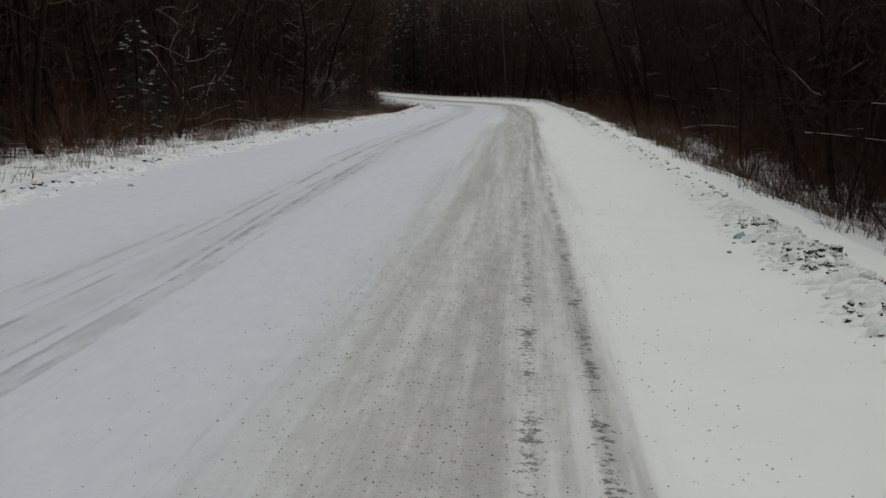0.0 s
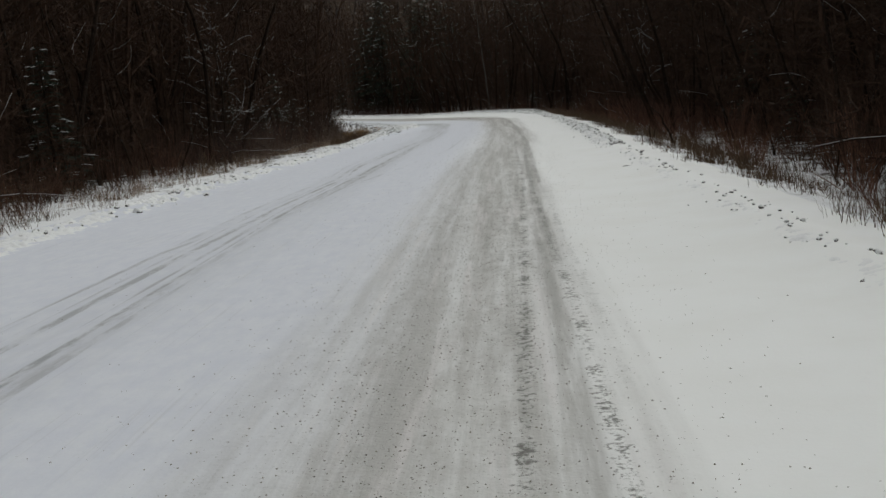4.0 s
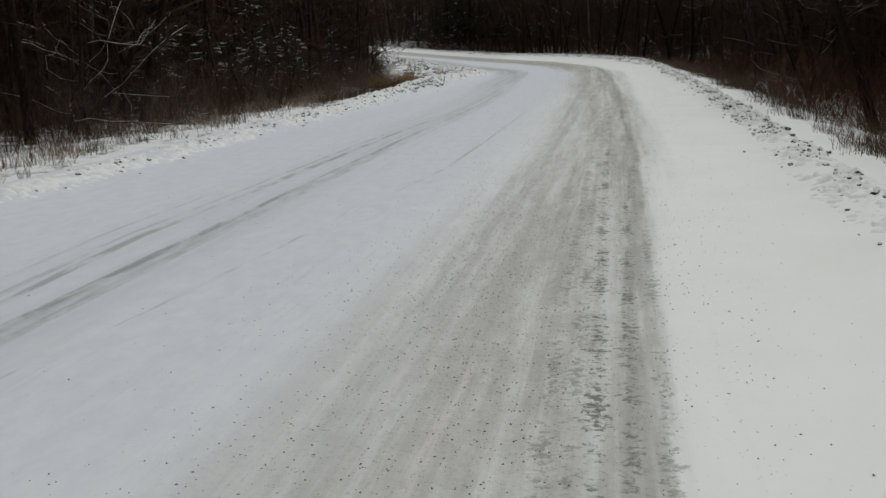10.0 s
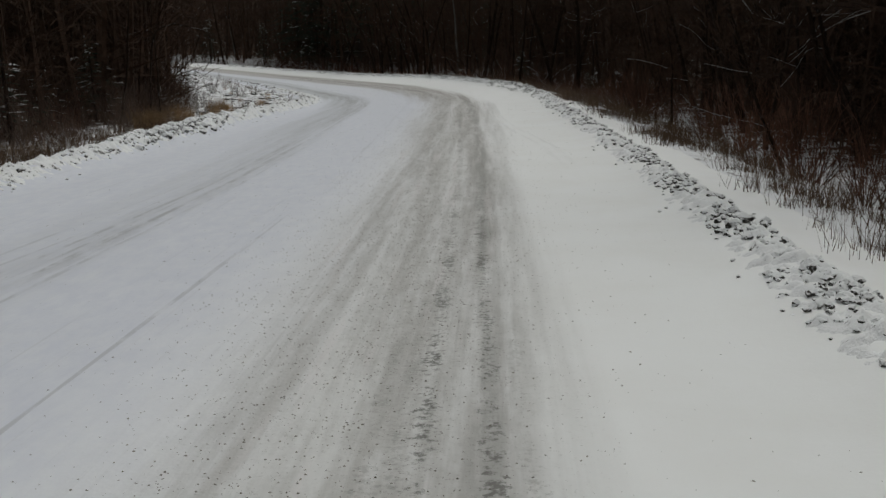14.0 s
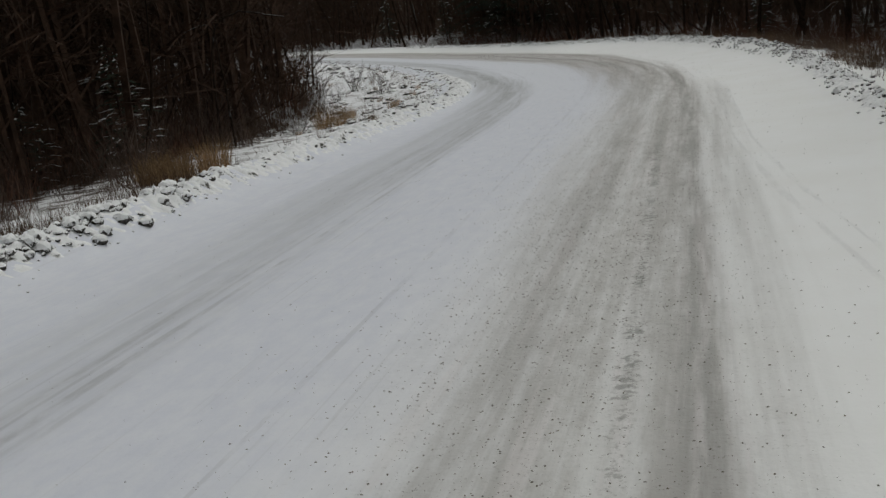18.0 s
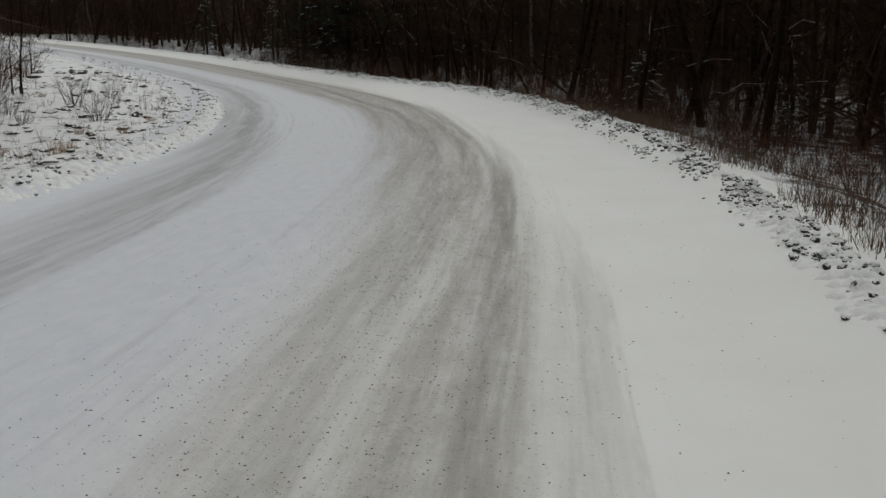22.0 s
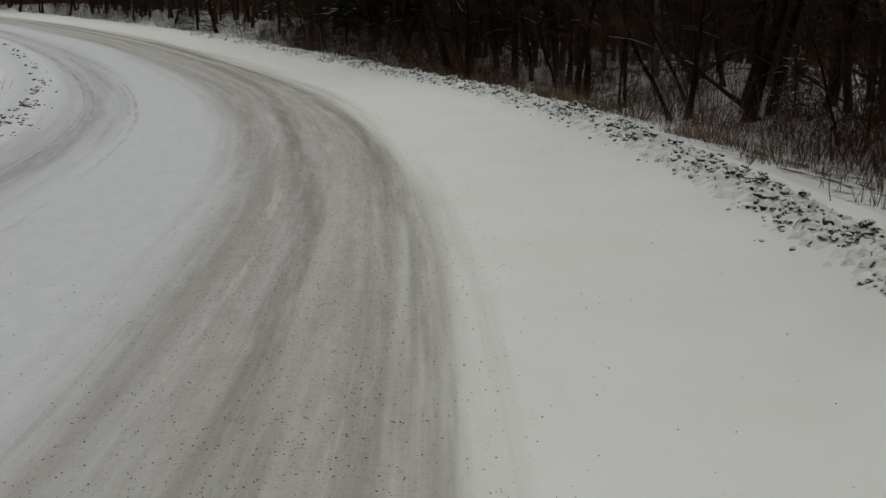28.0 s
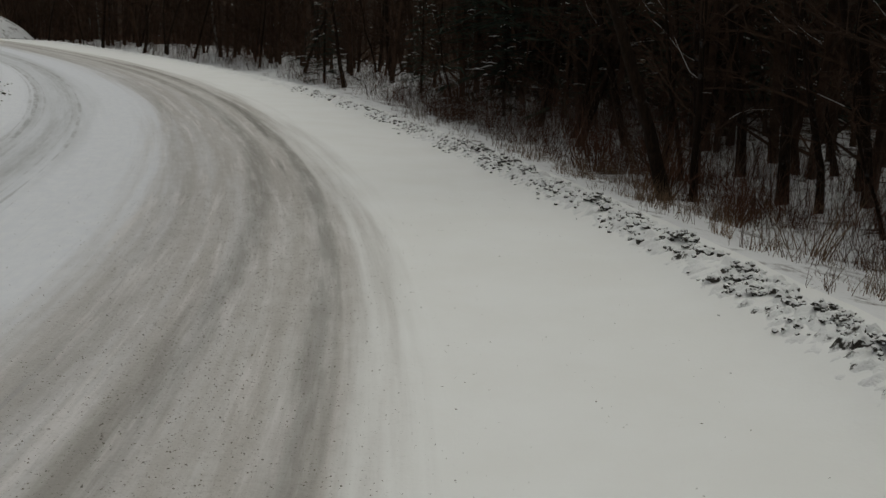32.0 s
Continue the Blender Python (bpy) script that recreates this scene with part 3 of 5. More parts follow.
def berm(name, side, s0, s1, step, lo, hi, label):
    """The rough snow of the ridge: soft lumps in a band along the edge."""
    s = np.arange(s0, s1, step)
    out = np.arange(lo, hi, step)
    gs, go = np.meshgrid(s, out, indexing="ij")
    w = right_at(gs) if side > 0 else left_at(gs)
    x, y = on_road(gs.ravel(), (side * (w + go)).ravel())
    x, y = x.reshape(gs.shape), y.reshape(gs.shape)
    power = berm_strength(gs, side)
    body = land(gs, side * (w + go)) + ridge_at(gs, go, side)
    span = ease((go - lo) / 0.6) * ease((hi - go) / 0.7)
    if side > 0:
        # only a thin line of lumps on the first straight
        thin = ease((gs - 15) / 6) * ease((52 - gs) / 6)
        span = span * (1 - thin + thin * 0.6 * np.exp(-((go + 0.05) / 0.3) ** 2))
    here = ease(np.where(gs > 100, 1.0, 0.7) + 0.7 * wave(gs, go * 3, 0.8, 1.7 * side) + 0.5 * wave(gs, go, 3.0, side) + 0.25 * (power - 1))
    if side > 0:
        # before the curve the plough left two rows with smooth snow between them
        rows = ease((gs - 97) / 3) * ease((112.5 - gs) / 3)
        crest = go - crest_at(gs, 1)
        span = span * (1 - rows + rows * (0.12 + 0.9 * np.exp(-(crest / 0.2) ** 2) + 0.45 * np.exp(-((crest + 0.6) / 0.15) ** 2)))
        # past the first straight the ridge is narrow
        span = span * (1 - ease((gs - 52) / 8) * (1 - np.exp(-(np.abs(crest + 0.05) / 0.46) ** 4)))
    crust = lumps(x, y, 0.17, 1.0) * 0.55 * np.minimum(power * 0.8, 1.0) * here + lumps(x, y, 0.10, 9.0) * 0.9 * ease(here * 1.5) + lumps(x, y, 0.075, 19.0) * 0.6 * here
    z = body - 0.028 + span * crust
    n = len(out)
    i = (np.arange(len(s) - 1)[:, None] * n + np.arange(n - 1)[None]).ravel()
    faces = np.stack([i, i + 1, i + 1 + n, i + n], -1)[:, ::side]
    ob = mesh_object(name, np.stack([x, y, z], -1).reshape(-1, 3).tolist(), faces.tolist(), M_BERM, smooth=True)
    return tagged(ob, label, "berm", kind="structure")


berm("berm_right", 1, -2, 104, 0.045, -0.8, 0.95, "ploughed ridge of snow-capped clods along the road edge")
berm("berm_outer_curve", 1, 103.95, 152, 0.04, -0.8, 1.1, "wide ploughed ridge of snow-capped gravel clods on the curve")
berm("berm_outer_far", 1, 151.9, 200, 0.10, -0.5, 1.3, "ploughed snow ridge on the far side of the curve")
berm("berm_left", -1, 6, 66, 0.05, -0.7, 0.95, "low ploughed snow ridge with scattered clods")
berm("berm_left_high", -1, 65.9, 128, 0.05, -0.6, 1.0, "high ploughed ridge of lumpy snow beside the straw")


def road_grit():
    """Dark grains of grit lying on the packed snow, mostly in the driven lane."""
    rng = np.random.default_rng(77)
    n = 85000
    s = rng.uniform(1, 142, n)
    lane = smooth_interp(s, (0, 60, 95, 115, 140), (-0.6, -0.4, -0.7, -1.5, -1.8))
    o = np.where(rng.random(n) < 0.93, lane + rng.normal(0, 0.85, n), rng.uniform(-6, 2.6, n))
    x, y = on_road(s, o)
    z = land(s, o)
    base = np.array([(1, 0, 0), (-0.2, 0.9, 0), (-0.9, -0.1, 0), (0.1, -1, 0), (0.1, 0.1, 0.8)])
    tri = [(0, 1, 4), (1, 2, 4), (2, 3, 4), (3, 0, 4)]
    spots = list(zip(x, y, z + 0.006, rng.uniform(0, 6.28, n), 0.0026 + 0.0066 * rng.random(n) ** 3))
    joined("road_grit", [(base, tri), (base * (1.5, 0.7, 0.8), tri)], spots, M_GRIT, "dark grit scattered on the packed snow of the road", "grit")


def ground_sheet():
    near = np.arange(-70, 71, 2.0)
    far = np.array([90, 120, 160, 220, 300, 420, 600, 900, 1400, 2200.0])
    xs = np.concatenate([-far[::-1] - 10, near - 10, far - 10])
    ys = np.concatenate([-far[::-1] - 20, np.arange(-60, 231, 2.0), far + 180])
    gx, gy = np.meshgrid(xs, ys, indexing="ij")
    s, o = to_road(gx.ravel(), gy.ravel())
    z = land(s, o)
    out = np.maximum(o - right_at(s), -o - left_at(s))
    z = z - np.where(out < 2.2, 0.5, 0.0) - np.where((out >= 2.2) & (out < 4.7), 0.07, 0)
    n_o = len(ys)
    i = (np.arange(len(xs) - 1)[:, None] * n_o + np.arange(n_o - 1)[None]).ravel()
    faces = np.stack([i, i + n_o, i + n_o + 1, i + 1], -1)
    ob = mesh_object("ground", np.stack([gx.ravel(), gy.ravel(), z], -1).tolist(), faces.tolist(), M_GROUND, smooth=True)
    # grows away from the road: the trees' shade, put into the floor's colour
    ob.data.attributes.new("litter_shade", "FLOAT", "POINT").data.foreach_set("value", ease((out - 3.5 - 3.5 * ease((s - 112) / 12)) / (9 + 9 * ease((s - 112) / 12))).astype(np.float32))
    return tagged(ob, "snow-covered forest floor with leaf litter and painted tree shade rising to a wooded hill", "ground", kind="structure")


ground_sheet()
road_grit()


# ---- trees ----
def bare_tree(name, seed, height, spread, bark, label, limbs=16, fine=True, lean=0.06, first=0.22, snow=True, lying=0.15, cap=0.005, rise=0.9):
    """A leafless tree: trunk, crown of crooked limbs and twigs, snow lying along the limbs."""
    rng = random.Random(seed)
    root = new(name)
    trunk, crown, cover = Builder(), Builder(), Builder()
    parts = 8
    line = wander(rng, Vector((0, 0, -0.6)), Vector((rng.gauss(0, lean), rng.gauss(0, lean), 1)), height, parts, 0.085, 0.05)
    thick = height * 0.0078 + 0.015
    radii = [thick * (1 - 0.88 * (k / parts) ** 0.9) for k in range(parts + 1)]
    # the trunk's foot flares into the ground
    foot = [line[0].lerp(line[1], f) for f in (0.0, 0.55 / height * parts, 0.9 / height * parts)]
    trunk.tube([*foot, *line[1:]], [thick * 1.5, thick * 1.22, thick * 1.06, *radii[1:]], 7 if fine else 5)
    for n in range(limbs):
        f = first + (0.97 - first) * (n + rng.random()) / limbs
        k = min(int(f * parts), parts - 1)
        p = line[k].lerp(line[k + 1], f * parts - k)
        a = n * 2.4 + rng.uniform(-0.6, 0.6)
        up = rng.uniform(0.1, rise) * (0.5 + f)
        d = Vector((math.cos(a), math.sin(a), up))
        size = spread * (1.15 - 0.75 * f) * rng.uniform(0.6, 1.15)
        limb = wander(rng, p, d, size, 6, 0.30, 0.045)
        r0 = max(0.012, radii[k] * 0.42)
        crown.tube(limb, [r0, r0 * 0.82, r0 * 0.66, r0 * 0.5, r0 * 0.36, r0 * 0.24, r0 * 0.1], 3, False)
        if snow and rng.random() < lying:
            top = [q + Vector((0, 0, r0 * 0.75)) for q in (limb[rng.choice((0, 0, 1)):] if lying > 0.5 else limb[rng.choice((0, 1, 2, 3)):rng.choice((5, 6, 7))])]
            cover.tube(top, [min(cap, max(0.003 + 0.4 * max(0, cap - 0.0065), r0 * (0.22 - 0.035 * j))) for j in range(len(top))], 3)
        for m in range(5 if fine else 4):
            g = rng.uniform(0.25, 1.0)
            j = min(int(g * 6), 5)
            q = limb[j].lerp(limb[j + 1], g * 6 - j)
            e = (limb[j + 1] - limb[j]).normalized() + Vector((rng.gauss(0, 0.6), rng.gauss(0, 0.6), rng.gauss(0.15, 0.45)))
            sub = wander(rng, q, e, size * rng.uniform(0.25, 0.5), 2, 0.22, 0.05)
            crown.tube(sub, [r0 * 0.36 + 0.003, r0 * 0.22 + 0.002, 0.004], 3, False)
            if rng.random() < lying * 0.22:
                cover.tube([q + Vector((0, 0, r0 * 0.3)) for q in sub], [0.004, 0.004, 0.002], 3)
            for _ in range(10 if fine else 5):
                g2 = rng.random()
                q2 = sub[0].lerp(sub[1], g2 * 2) if g2 < 0.5 else sub[1].lerp(sub[2], g2 * 2 - 1)
                e2 = (sub[2] - sub[0]).normalized() + Vector((rng.gauss(0, 0.7), rng.gauss(0, 0.7), rng.gauss(0.1, 0.6)))
                tip = q2 + e2.normalized() * size * rng.uniform(0.12, 0.34)
                crown.blade(q2, tip, rng.uniform(0.006, 0.012), Vector((rng.gauss(0, 1), rng.gauss(0, 1), 0.3)).normalized())
    trunk.ob("trunk", bark, root, smooth=True)
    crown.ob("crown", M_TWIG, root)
    if cover.v:
        tagged(cover.ob("snow_cover", M_SNOW, root, "thin snow lying along the limbs"), kind="stuff")
    return tagged(root, label, "tree", {"bare_tree": "bare trees along the road", "birch_tree": "birches in the wood", "young_tree": "young trees at the wood's edge"}.get(name, ""))


def spruce(name, seed, height, label, wide=0.34, snow=0.45):
    """A young spruce: trunk, ragged drooping boughs of needles, snow caught on some of them."""
    rng = random.Random(seed)
    root = new(name)
    trunk, boughs, cover = Builder(), Builder(), Builder()
    trunk.tube([Vector((0, 0, -0.3)), Vector((0.03, 0, height * 0.5)), Vector((0, 0.02, height))], [height * 0.012 + 0.02, height * 0.008 + 0.01, 0.01], 6)
    count = int(height * 13)
    for n in range(count):
        f = 0.05 + 0.93 * (n / count) ** 0.95
        reach = (wide * height * (1 - f) ** 0.8 + 0.10) * rng.choice((0.45, 0.75, 0.95, 1.0, 1.15))
        a = n * 2.399 + rng.uniform(-0.5, 0.5)
        d = Vector((math.cos(a), math.sin(a), 0))
        p = Vector((0, 0, f * height))
        sag = rng.uniform(0.02, 0.3)
        tip = p + d * reach + Vector((0, 0, -sag * reach))
        mid = p.lerp(tip, 0.55) + Vector((0, 0, 0.10 * reach))
        boughs.tube([p, mid, tip], [0.014, 0.009, 0.003], 3, False)
        side = d.cross(Vector((0, 0, 1)))
        for m in range(8):
            g = 0.2 + 0.8 * (m + rng.random()) / 8
            q = p.lerp(mid, g / 0.55) if g < 0.55 else mid.lerp(tip, (g - 0.55) / 0.45)
            w = reach * rng.uniform(0.18, 0.42) * (1.1 - 0.7 * g)
            for sgn in (-1, 1):
                e = q + side * sgn * w + d * w * rng.uniform(0.3, 1.0) + Vector((0, 0, rng.uniform(-0.55, 0.05) * w))
                boughs.blade(q, e, rng.uniform(0.02, 0.05), (d + Vector((0, 0, rng.uniform(-0.8, 0.8)))).normalized())
        if rng.random() < snow:
            # flat strips of snow along the outer bough and its side sprays
            for _ in range(rng.choice((1, 2, 2, 3))):
                q = mid.lerp(tip, rng.uniform(-0.7, 0.55)) + side * rng.uniform(-0.22, 0.22) * reach + Vector((0, 0, 0.015))
                e = q + (d + side * rng.uniform(-0.6, 0.6) + Vector((0, 0, rng.uniform(-0.25, 0.05)))).normalized() * min(reach * 0.7, rng.uniform(0.2, 0.6))
                c = q.lerp(e, 0.5) + Vector((0, 0, 0.015))
                half = (e - q).cross(Vector((0, 0, 1))).normalized() * rng.uniform(0.010, 0.024)
                base = len(cover.v)
                cover.v += [q, c - half, c + half, e, c + Vector((0, 0, 0.02))]
                cover.f += [(base + a2, base + b2, base + 4) for a2, b2 in ((0, 1), (1, 3), (3, 2), (2, 0))]
    trunk.ob("trunk", M_BARK, root, smooth=True)
    boughs.ob("foliage", M_NEEDLE, root, "dark green needled boughs")
    tagged(cover.ob("snow_cover", M_SNOW, root, "snow lying on the boughs"), kind="stuff")
    return tagged(root, label, "tree", "spruces in the wood")


def shrub(name, seed, height, label, mat, stems=16, snow=0.0):
    """A many-stemmed bare bush."""
    rng = random.Random(seed)
    root = new(name)
    wood, cover = Builder(), Builder()
    for n in range(stems):
        a, r = rng.uniform(0, 6.28), rng.uniform(0, 0.35)
        p = Vector((math.cos(a) * r, math.sin(a) * r, -0.1))
        d = Vector((math.cos(a) * rng.uniform(0.1, 0.8), math.sin(a) * rng.uniform(0.1, 0.8), 1))
        line = wander(rng, p, d, height * rng.uniform(0.5, 1.1), 3, 0.13)
        wood.tube(line, [0.013, 0.010, 0.006, 0.002], 3, False)
        for _ in range(6):
            j = rng.choice((0, 1, 2))
            q = line[j].lerp(line[j + 1], rng.random())
            e = (line[j + 1] - line[j]).normalized() + Vector((rng.gauss(0, 0.5), rng.gauss(0, 0.5), 0.2))
            tip = q + e.normalized() * height * rng.uniform(0.12, 0.35)
            wood.tube([q, tip], [0.005, 0.002], 3, False)
            if rng.random() < snow:
                cover.tube([q + Vector((0, 0, 0.008)), tip + Vector((0, 0, 0.008))], [0.01, 0.006], 3)
    wood.ob("stem_clump", mat, root)
    if cover.v:
        tagged(cover.ob("snow_cover", M_SNOW, root, "snow caught on the twigs"), kind="stuff")
    return tagged(root, label, "bush", "bushes along the verges")


def tuft(name, seed, height, label, mat, blades=70, wide=0.35):
    """A clump of dead grass."""
    rng = random.Random(seed)
    g = Builder()
    for _ in range(blades):
        a, r = rng.uniform(0, 6.28), wide * math.sqrt(rng.random())
        p = Vector((math.cos(a) * r, math.sin(a) * r, -0.05))
        d = Vector((math.cos(a) * 0.12 + rng.gauss(0, 0.16), math.sin(a) * 0.12 + rng.gauss(0, 0.16), 1)).normalized()
        h = height * rng.uniform(0.5, 1.1)
        q = p + d * h * 0.6
        side = Vector((rng.gauss(0, 1), rng.gauss(0, 1), 0)).normalized()
        base = len(g.v)
        droop = Vector((d.x, d.y, 0)) * h * rng.uniform(0.1, 0.9)
        g.v += [p - side * 0.006, p + side * 0.006, q + side * 0.005, q - side * 0.005, q + d * h * 0.3 + droop]
        g.f += [(base, base + 1, base + 2, base + 3), (base + 3, base + 2, base + 4)]
    return tagged(g.ob(name, mat), label, "grass", "grass tufts on the verges")


def put_thing(ob, s, o, turn=0.0, size=1.0, sink=0.0, tilt=(0.0, 0.0)):
    x, y = on_road(float(s), float(o))
    z = float(land(np.array([float(s)]), np.array([float(o)]))[0]) - sink
    c = copy_thing(ob, pose(float(x), float(y), z, tilt[0], tilt[1], turn))
    c.scale = (size, size, size)
    return c


def used_up(ob):
    """Takes a model away once its copies stand."""
    for o in [*ob.children_recursive, ob]:
        bpy.data.objects.remove(o)


R = random.Random(11)
DARK = "tall bare deciduous tree, dark wet bark, snow on limbs"
GREY = "slim bare tree with grey bark at the forest edge"
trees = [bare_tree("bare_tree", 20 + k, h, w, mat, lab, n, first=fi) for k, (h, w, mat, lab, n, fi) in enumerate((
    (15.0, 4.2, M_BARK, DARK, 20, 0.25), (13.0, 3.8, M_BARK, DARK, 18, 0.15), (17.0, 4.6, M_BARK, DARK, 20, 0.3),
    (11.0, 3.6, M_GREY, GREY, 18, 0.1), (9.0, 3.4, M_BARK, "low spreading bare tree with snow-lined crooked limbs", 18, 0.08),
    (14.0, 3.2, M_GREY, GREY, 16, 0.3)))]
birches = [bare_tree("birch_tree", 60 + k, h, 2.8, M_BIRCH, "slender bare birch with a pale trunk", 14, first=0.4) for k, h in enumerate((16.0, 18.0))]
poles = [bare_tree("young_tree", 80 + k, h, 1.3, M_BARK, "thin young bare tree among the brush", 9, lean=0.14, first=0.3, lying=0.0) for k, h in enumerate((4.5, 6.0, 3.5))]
spruces = [spruce("spruce_tree", 40 + k, h, "dark green spruce with snow on its boughs") for k, h in enumerate((3.2, 5.5, 9.0))]
snowy_spruces = [spruce("spruce_tree", 46 + k, h, "low wide spruce with snow lying along its boughs", 0.5, 0.75) for k, h in enumerate((3.6, 3.0))]
shrubs = [shrub("bush", 90 + k, h, "leafless red-brown bush standing in the snow", m, n) for k, (h, m, n) in enumerate(((1.5, M_RED, 18), (2.1, M_RED, 18), (1.2, M_WEED, 14), (2.6, M_TWIG, 16)))]
tufts = [tuft("grass_tuft", 30 + k, h, "clump of dry straw-coloured grass poking through snow", M_STRAW, n, w) for k, (h, n, w) in enumerate(((1.1, 150, 0.42), (0.65, 70, 0.3)))]


def near_wood():
    """Trees that stand one by one along both edges of the wood."""
    spots = []
    for side in (1, -1):
        for s in np.arange(-14, 235, 1.35):
            edge = float(right_at(np.array(s)) if side > 0 else left_at(np.array(s)))
            gap = float(np.interp(s, (0, 30, 45, 72, 115, 150), (5.0, 5.4, 6.6, 6.8, 5.6, 5.6)) if side > 0 else np.interp(s, (0, 60, 82, 88, 102, 117), (5.4, 5.4, 5.8, 11.0, 11.0, 8.0)))
            if side < 0 and 117 < s < 190:
                continue
            if side < 0 and 78 < s < 117 and R.random() < 0.45:
                continue
            spots.append((s + R.uniform(-0.7, 0.7), side * (edge + gap + abs(R.gauss(0, 3.6))), side))
    for s, o, side in spots:
        kind = R.random()
        size = R.uniform(0.75, 1.15) if s < 105 else R.uniform(0.55, 0.95)
        turn = R.uniform(0, 360)
        if kind < 0.88:
            put_thing(R.choice(trees), s, o, turn, size, tilt=(R.gauss(0, 4), R.gauss(0, 4)))
        elif kind < 0.96 or s > 100:
            put_thing(R.choice(birches), s, o + side * 3, turn, size)
        else:
            put_thing(R.choice(spruces), s, o, turn, size)


near_wood()


def scatter(count, s_range, out_range, seed):
    """Spots past the road's edges: distance along, offset."""
    rng = np.random.default_rng(seed)
    s = rng.uniform(*s_range, count)
    out = rng.uniform(*out_range, count)
    side = np.where(rng.random(count) < 0.5, 1, -1)
    return s, np.where(side > 0, right_at(s) + out, -left_at(s) - out), rng


def undergrowth():
    for n in range(150):
        side = R.choice((1, 1, -1))
        s = R.uniform(2, 150) if side > 0 else R.uniform(2, 112)
        edge = float(right_at(np.array(s)) if side > 0 else left_at(np.array(s))) + (0 if side > 0 else 0.8 + 3 * float(ease(np.array((s - 86) / 14))))
        put_thing(R.choice(shrubs), s, side * (edge + 3.2 + abs(R.gauss(0, 2.0))), R.uniform(0, 360), R.uniform(0.6, 1.15))
    for n in range(90):
        side = R.choice((1, -1))
        s = R.uniform(2, 150) if side > 0 else R.uniform(2, 114)
        edge = float(right_at(np.array(s)) if side > 0 else left_at(np.array(s))) + (0 if side > 0 else 0.8 + 4 * float(ease(np.array((s - 86) / 14))))
        put_thing(R.choice(poles), s, side * (edge + 4.0 + abs(R.gauss(0, 2.6))), R.uniform(0, 360), R.uniform(0.7, 1.2), tilt=(R.gauss(0, 7), R.gauss(0, 7)))


undergrowth()
for _ in range(70):
    # a dark thicket close to the road at the start
    put_thing(shrubs[R.choice((0, 1, 3, 3))], R.uniform(10, 48), float(right_at(np.array(20.0))) + R.uniform(4.8, 9.5), R.uniform(0, 360), R.uniform(0.8, 1.3))


def base_of(b):
    return np.array([tuple(v) for v in b.v]), b.f


def far_tree(seed, height, limbs=16, twigs=9):
    rng = random.Random(seed)
    b = Builder()
    line = wander(rng, Vector((0, 0, -0.5)), Vector((rng.gauss(0, 0.05), rng.gauss(0, 0.05), 1)), height, 3, 0.09)
    b.tube(line, [0.12, 0.095, 0.06, 0.02], 4, False)
    for n in range(limbs):
        f = 0.06 + 0.92 * n / limbs
        k = min(int(f * 3), 2)
        p = line[k].lerp(line[k + 1], f * 3 - k)
        a = n * 2.4
        d = Vector((math.cos(a), math.sin(a), rng.uniform(0.1, 1.0))).normalized() * (3.4 - 1.9 * f)
        b.blade(p, p + d + Vector((0, 0, 0.3)), 0.05, Vector((rng.gauss(0, 0.4), rng.gauss(0, 0.4), 1)).normalized())
        for _ in range(twigs):
            q = p + d * rng.uniform(0.25, 1)
            b.blade(q, q + Vector((rng.gauss(0, 1.0), rng.gauss(0, 1.0), rng.gauss(0.2, 0.6))), 0.03, Vector((rng.gauss(0, 1), rng.gauss(0, 1), 0.2)).normalized())
    return base_of(b)


def far_wood():
    rng = np.random.default_rng(5)
    n = 5200
    s, side = rng.uniform(-60, 250, n), np.where(rng.random(n) < 0.5, 1, -1)
    out = 8 + 50 * rng.random(n) ** 1.6
    o = np.where(side > 0, right_at(s) + out, -left_at(s) - out)
    x, y = on_road(s, o)
    s2, o2 = to_road(x, y)
    keep = np.maximum(o2 - right_at(s2), -o2 - left_at(s2)) > 7.5
    keep &= ~((y > 116) & (o2 < 0) & (s2 < 240))
    x, y = x[keep], y[keep]
    hill = rng.uniform((-300, 30), (230, 430), (5600, 2))
    s3, o3 = to_road(hill[:, 0], hill[:, 1])
    ok = (np.abs(o3) > 45) & ~((hill[:, 1] > 116) & (o3 < 0) & (s3 < 240))
    hx, hy = hill[ok, 0], hill[ok, 1]
    spots = list(zip(hx, hy, land_xy(hx, hy), rng.uniform(0, 6.28, len(hx)), rng.uniform(0.9, 1.5, len(hx))))
    joined("hill_woods", [far_tree(20 + k, h, 10, 4) for k, h in enumerate((14, 16, 12, 17))], spots, M_HILL, "distant leafless forest covering the hillside", "forest")
    z = land_xy(x, y)
    spots = list(zip(x, y, z, rng.uniform(0, 6.28, len(x)), rng.uniform(0.75, 1.3, len(x))))
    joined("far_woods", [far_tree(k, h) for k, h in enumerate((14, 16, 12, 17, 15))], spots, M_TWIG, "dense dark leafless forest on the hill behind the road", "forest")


far_wood()


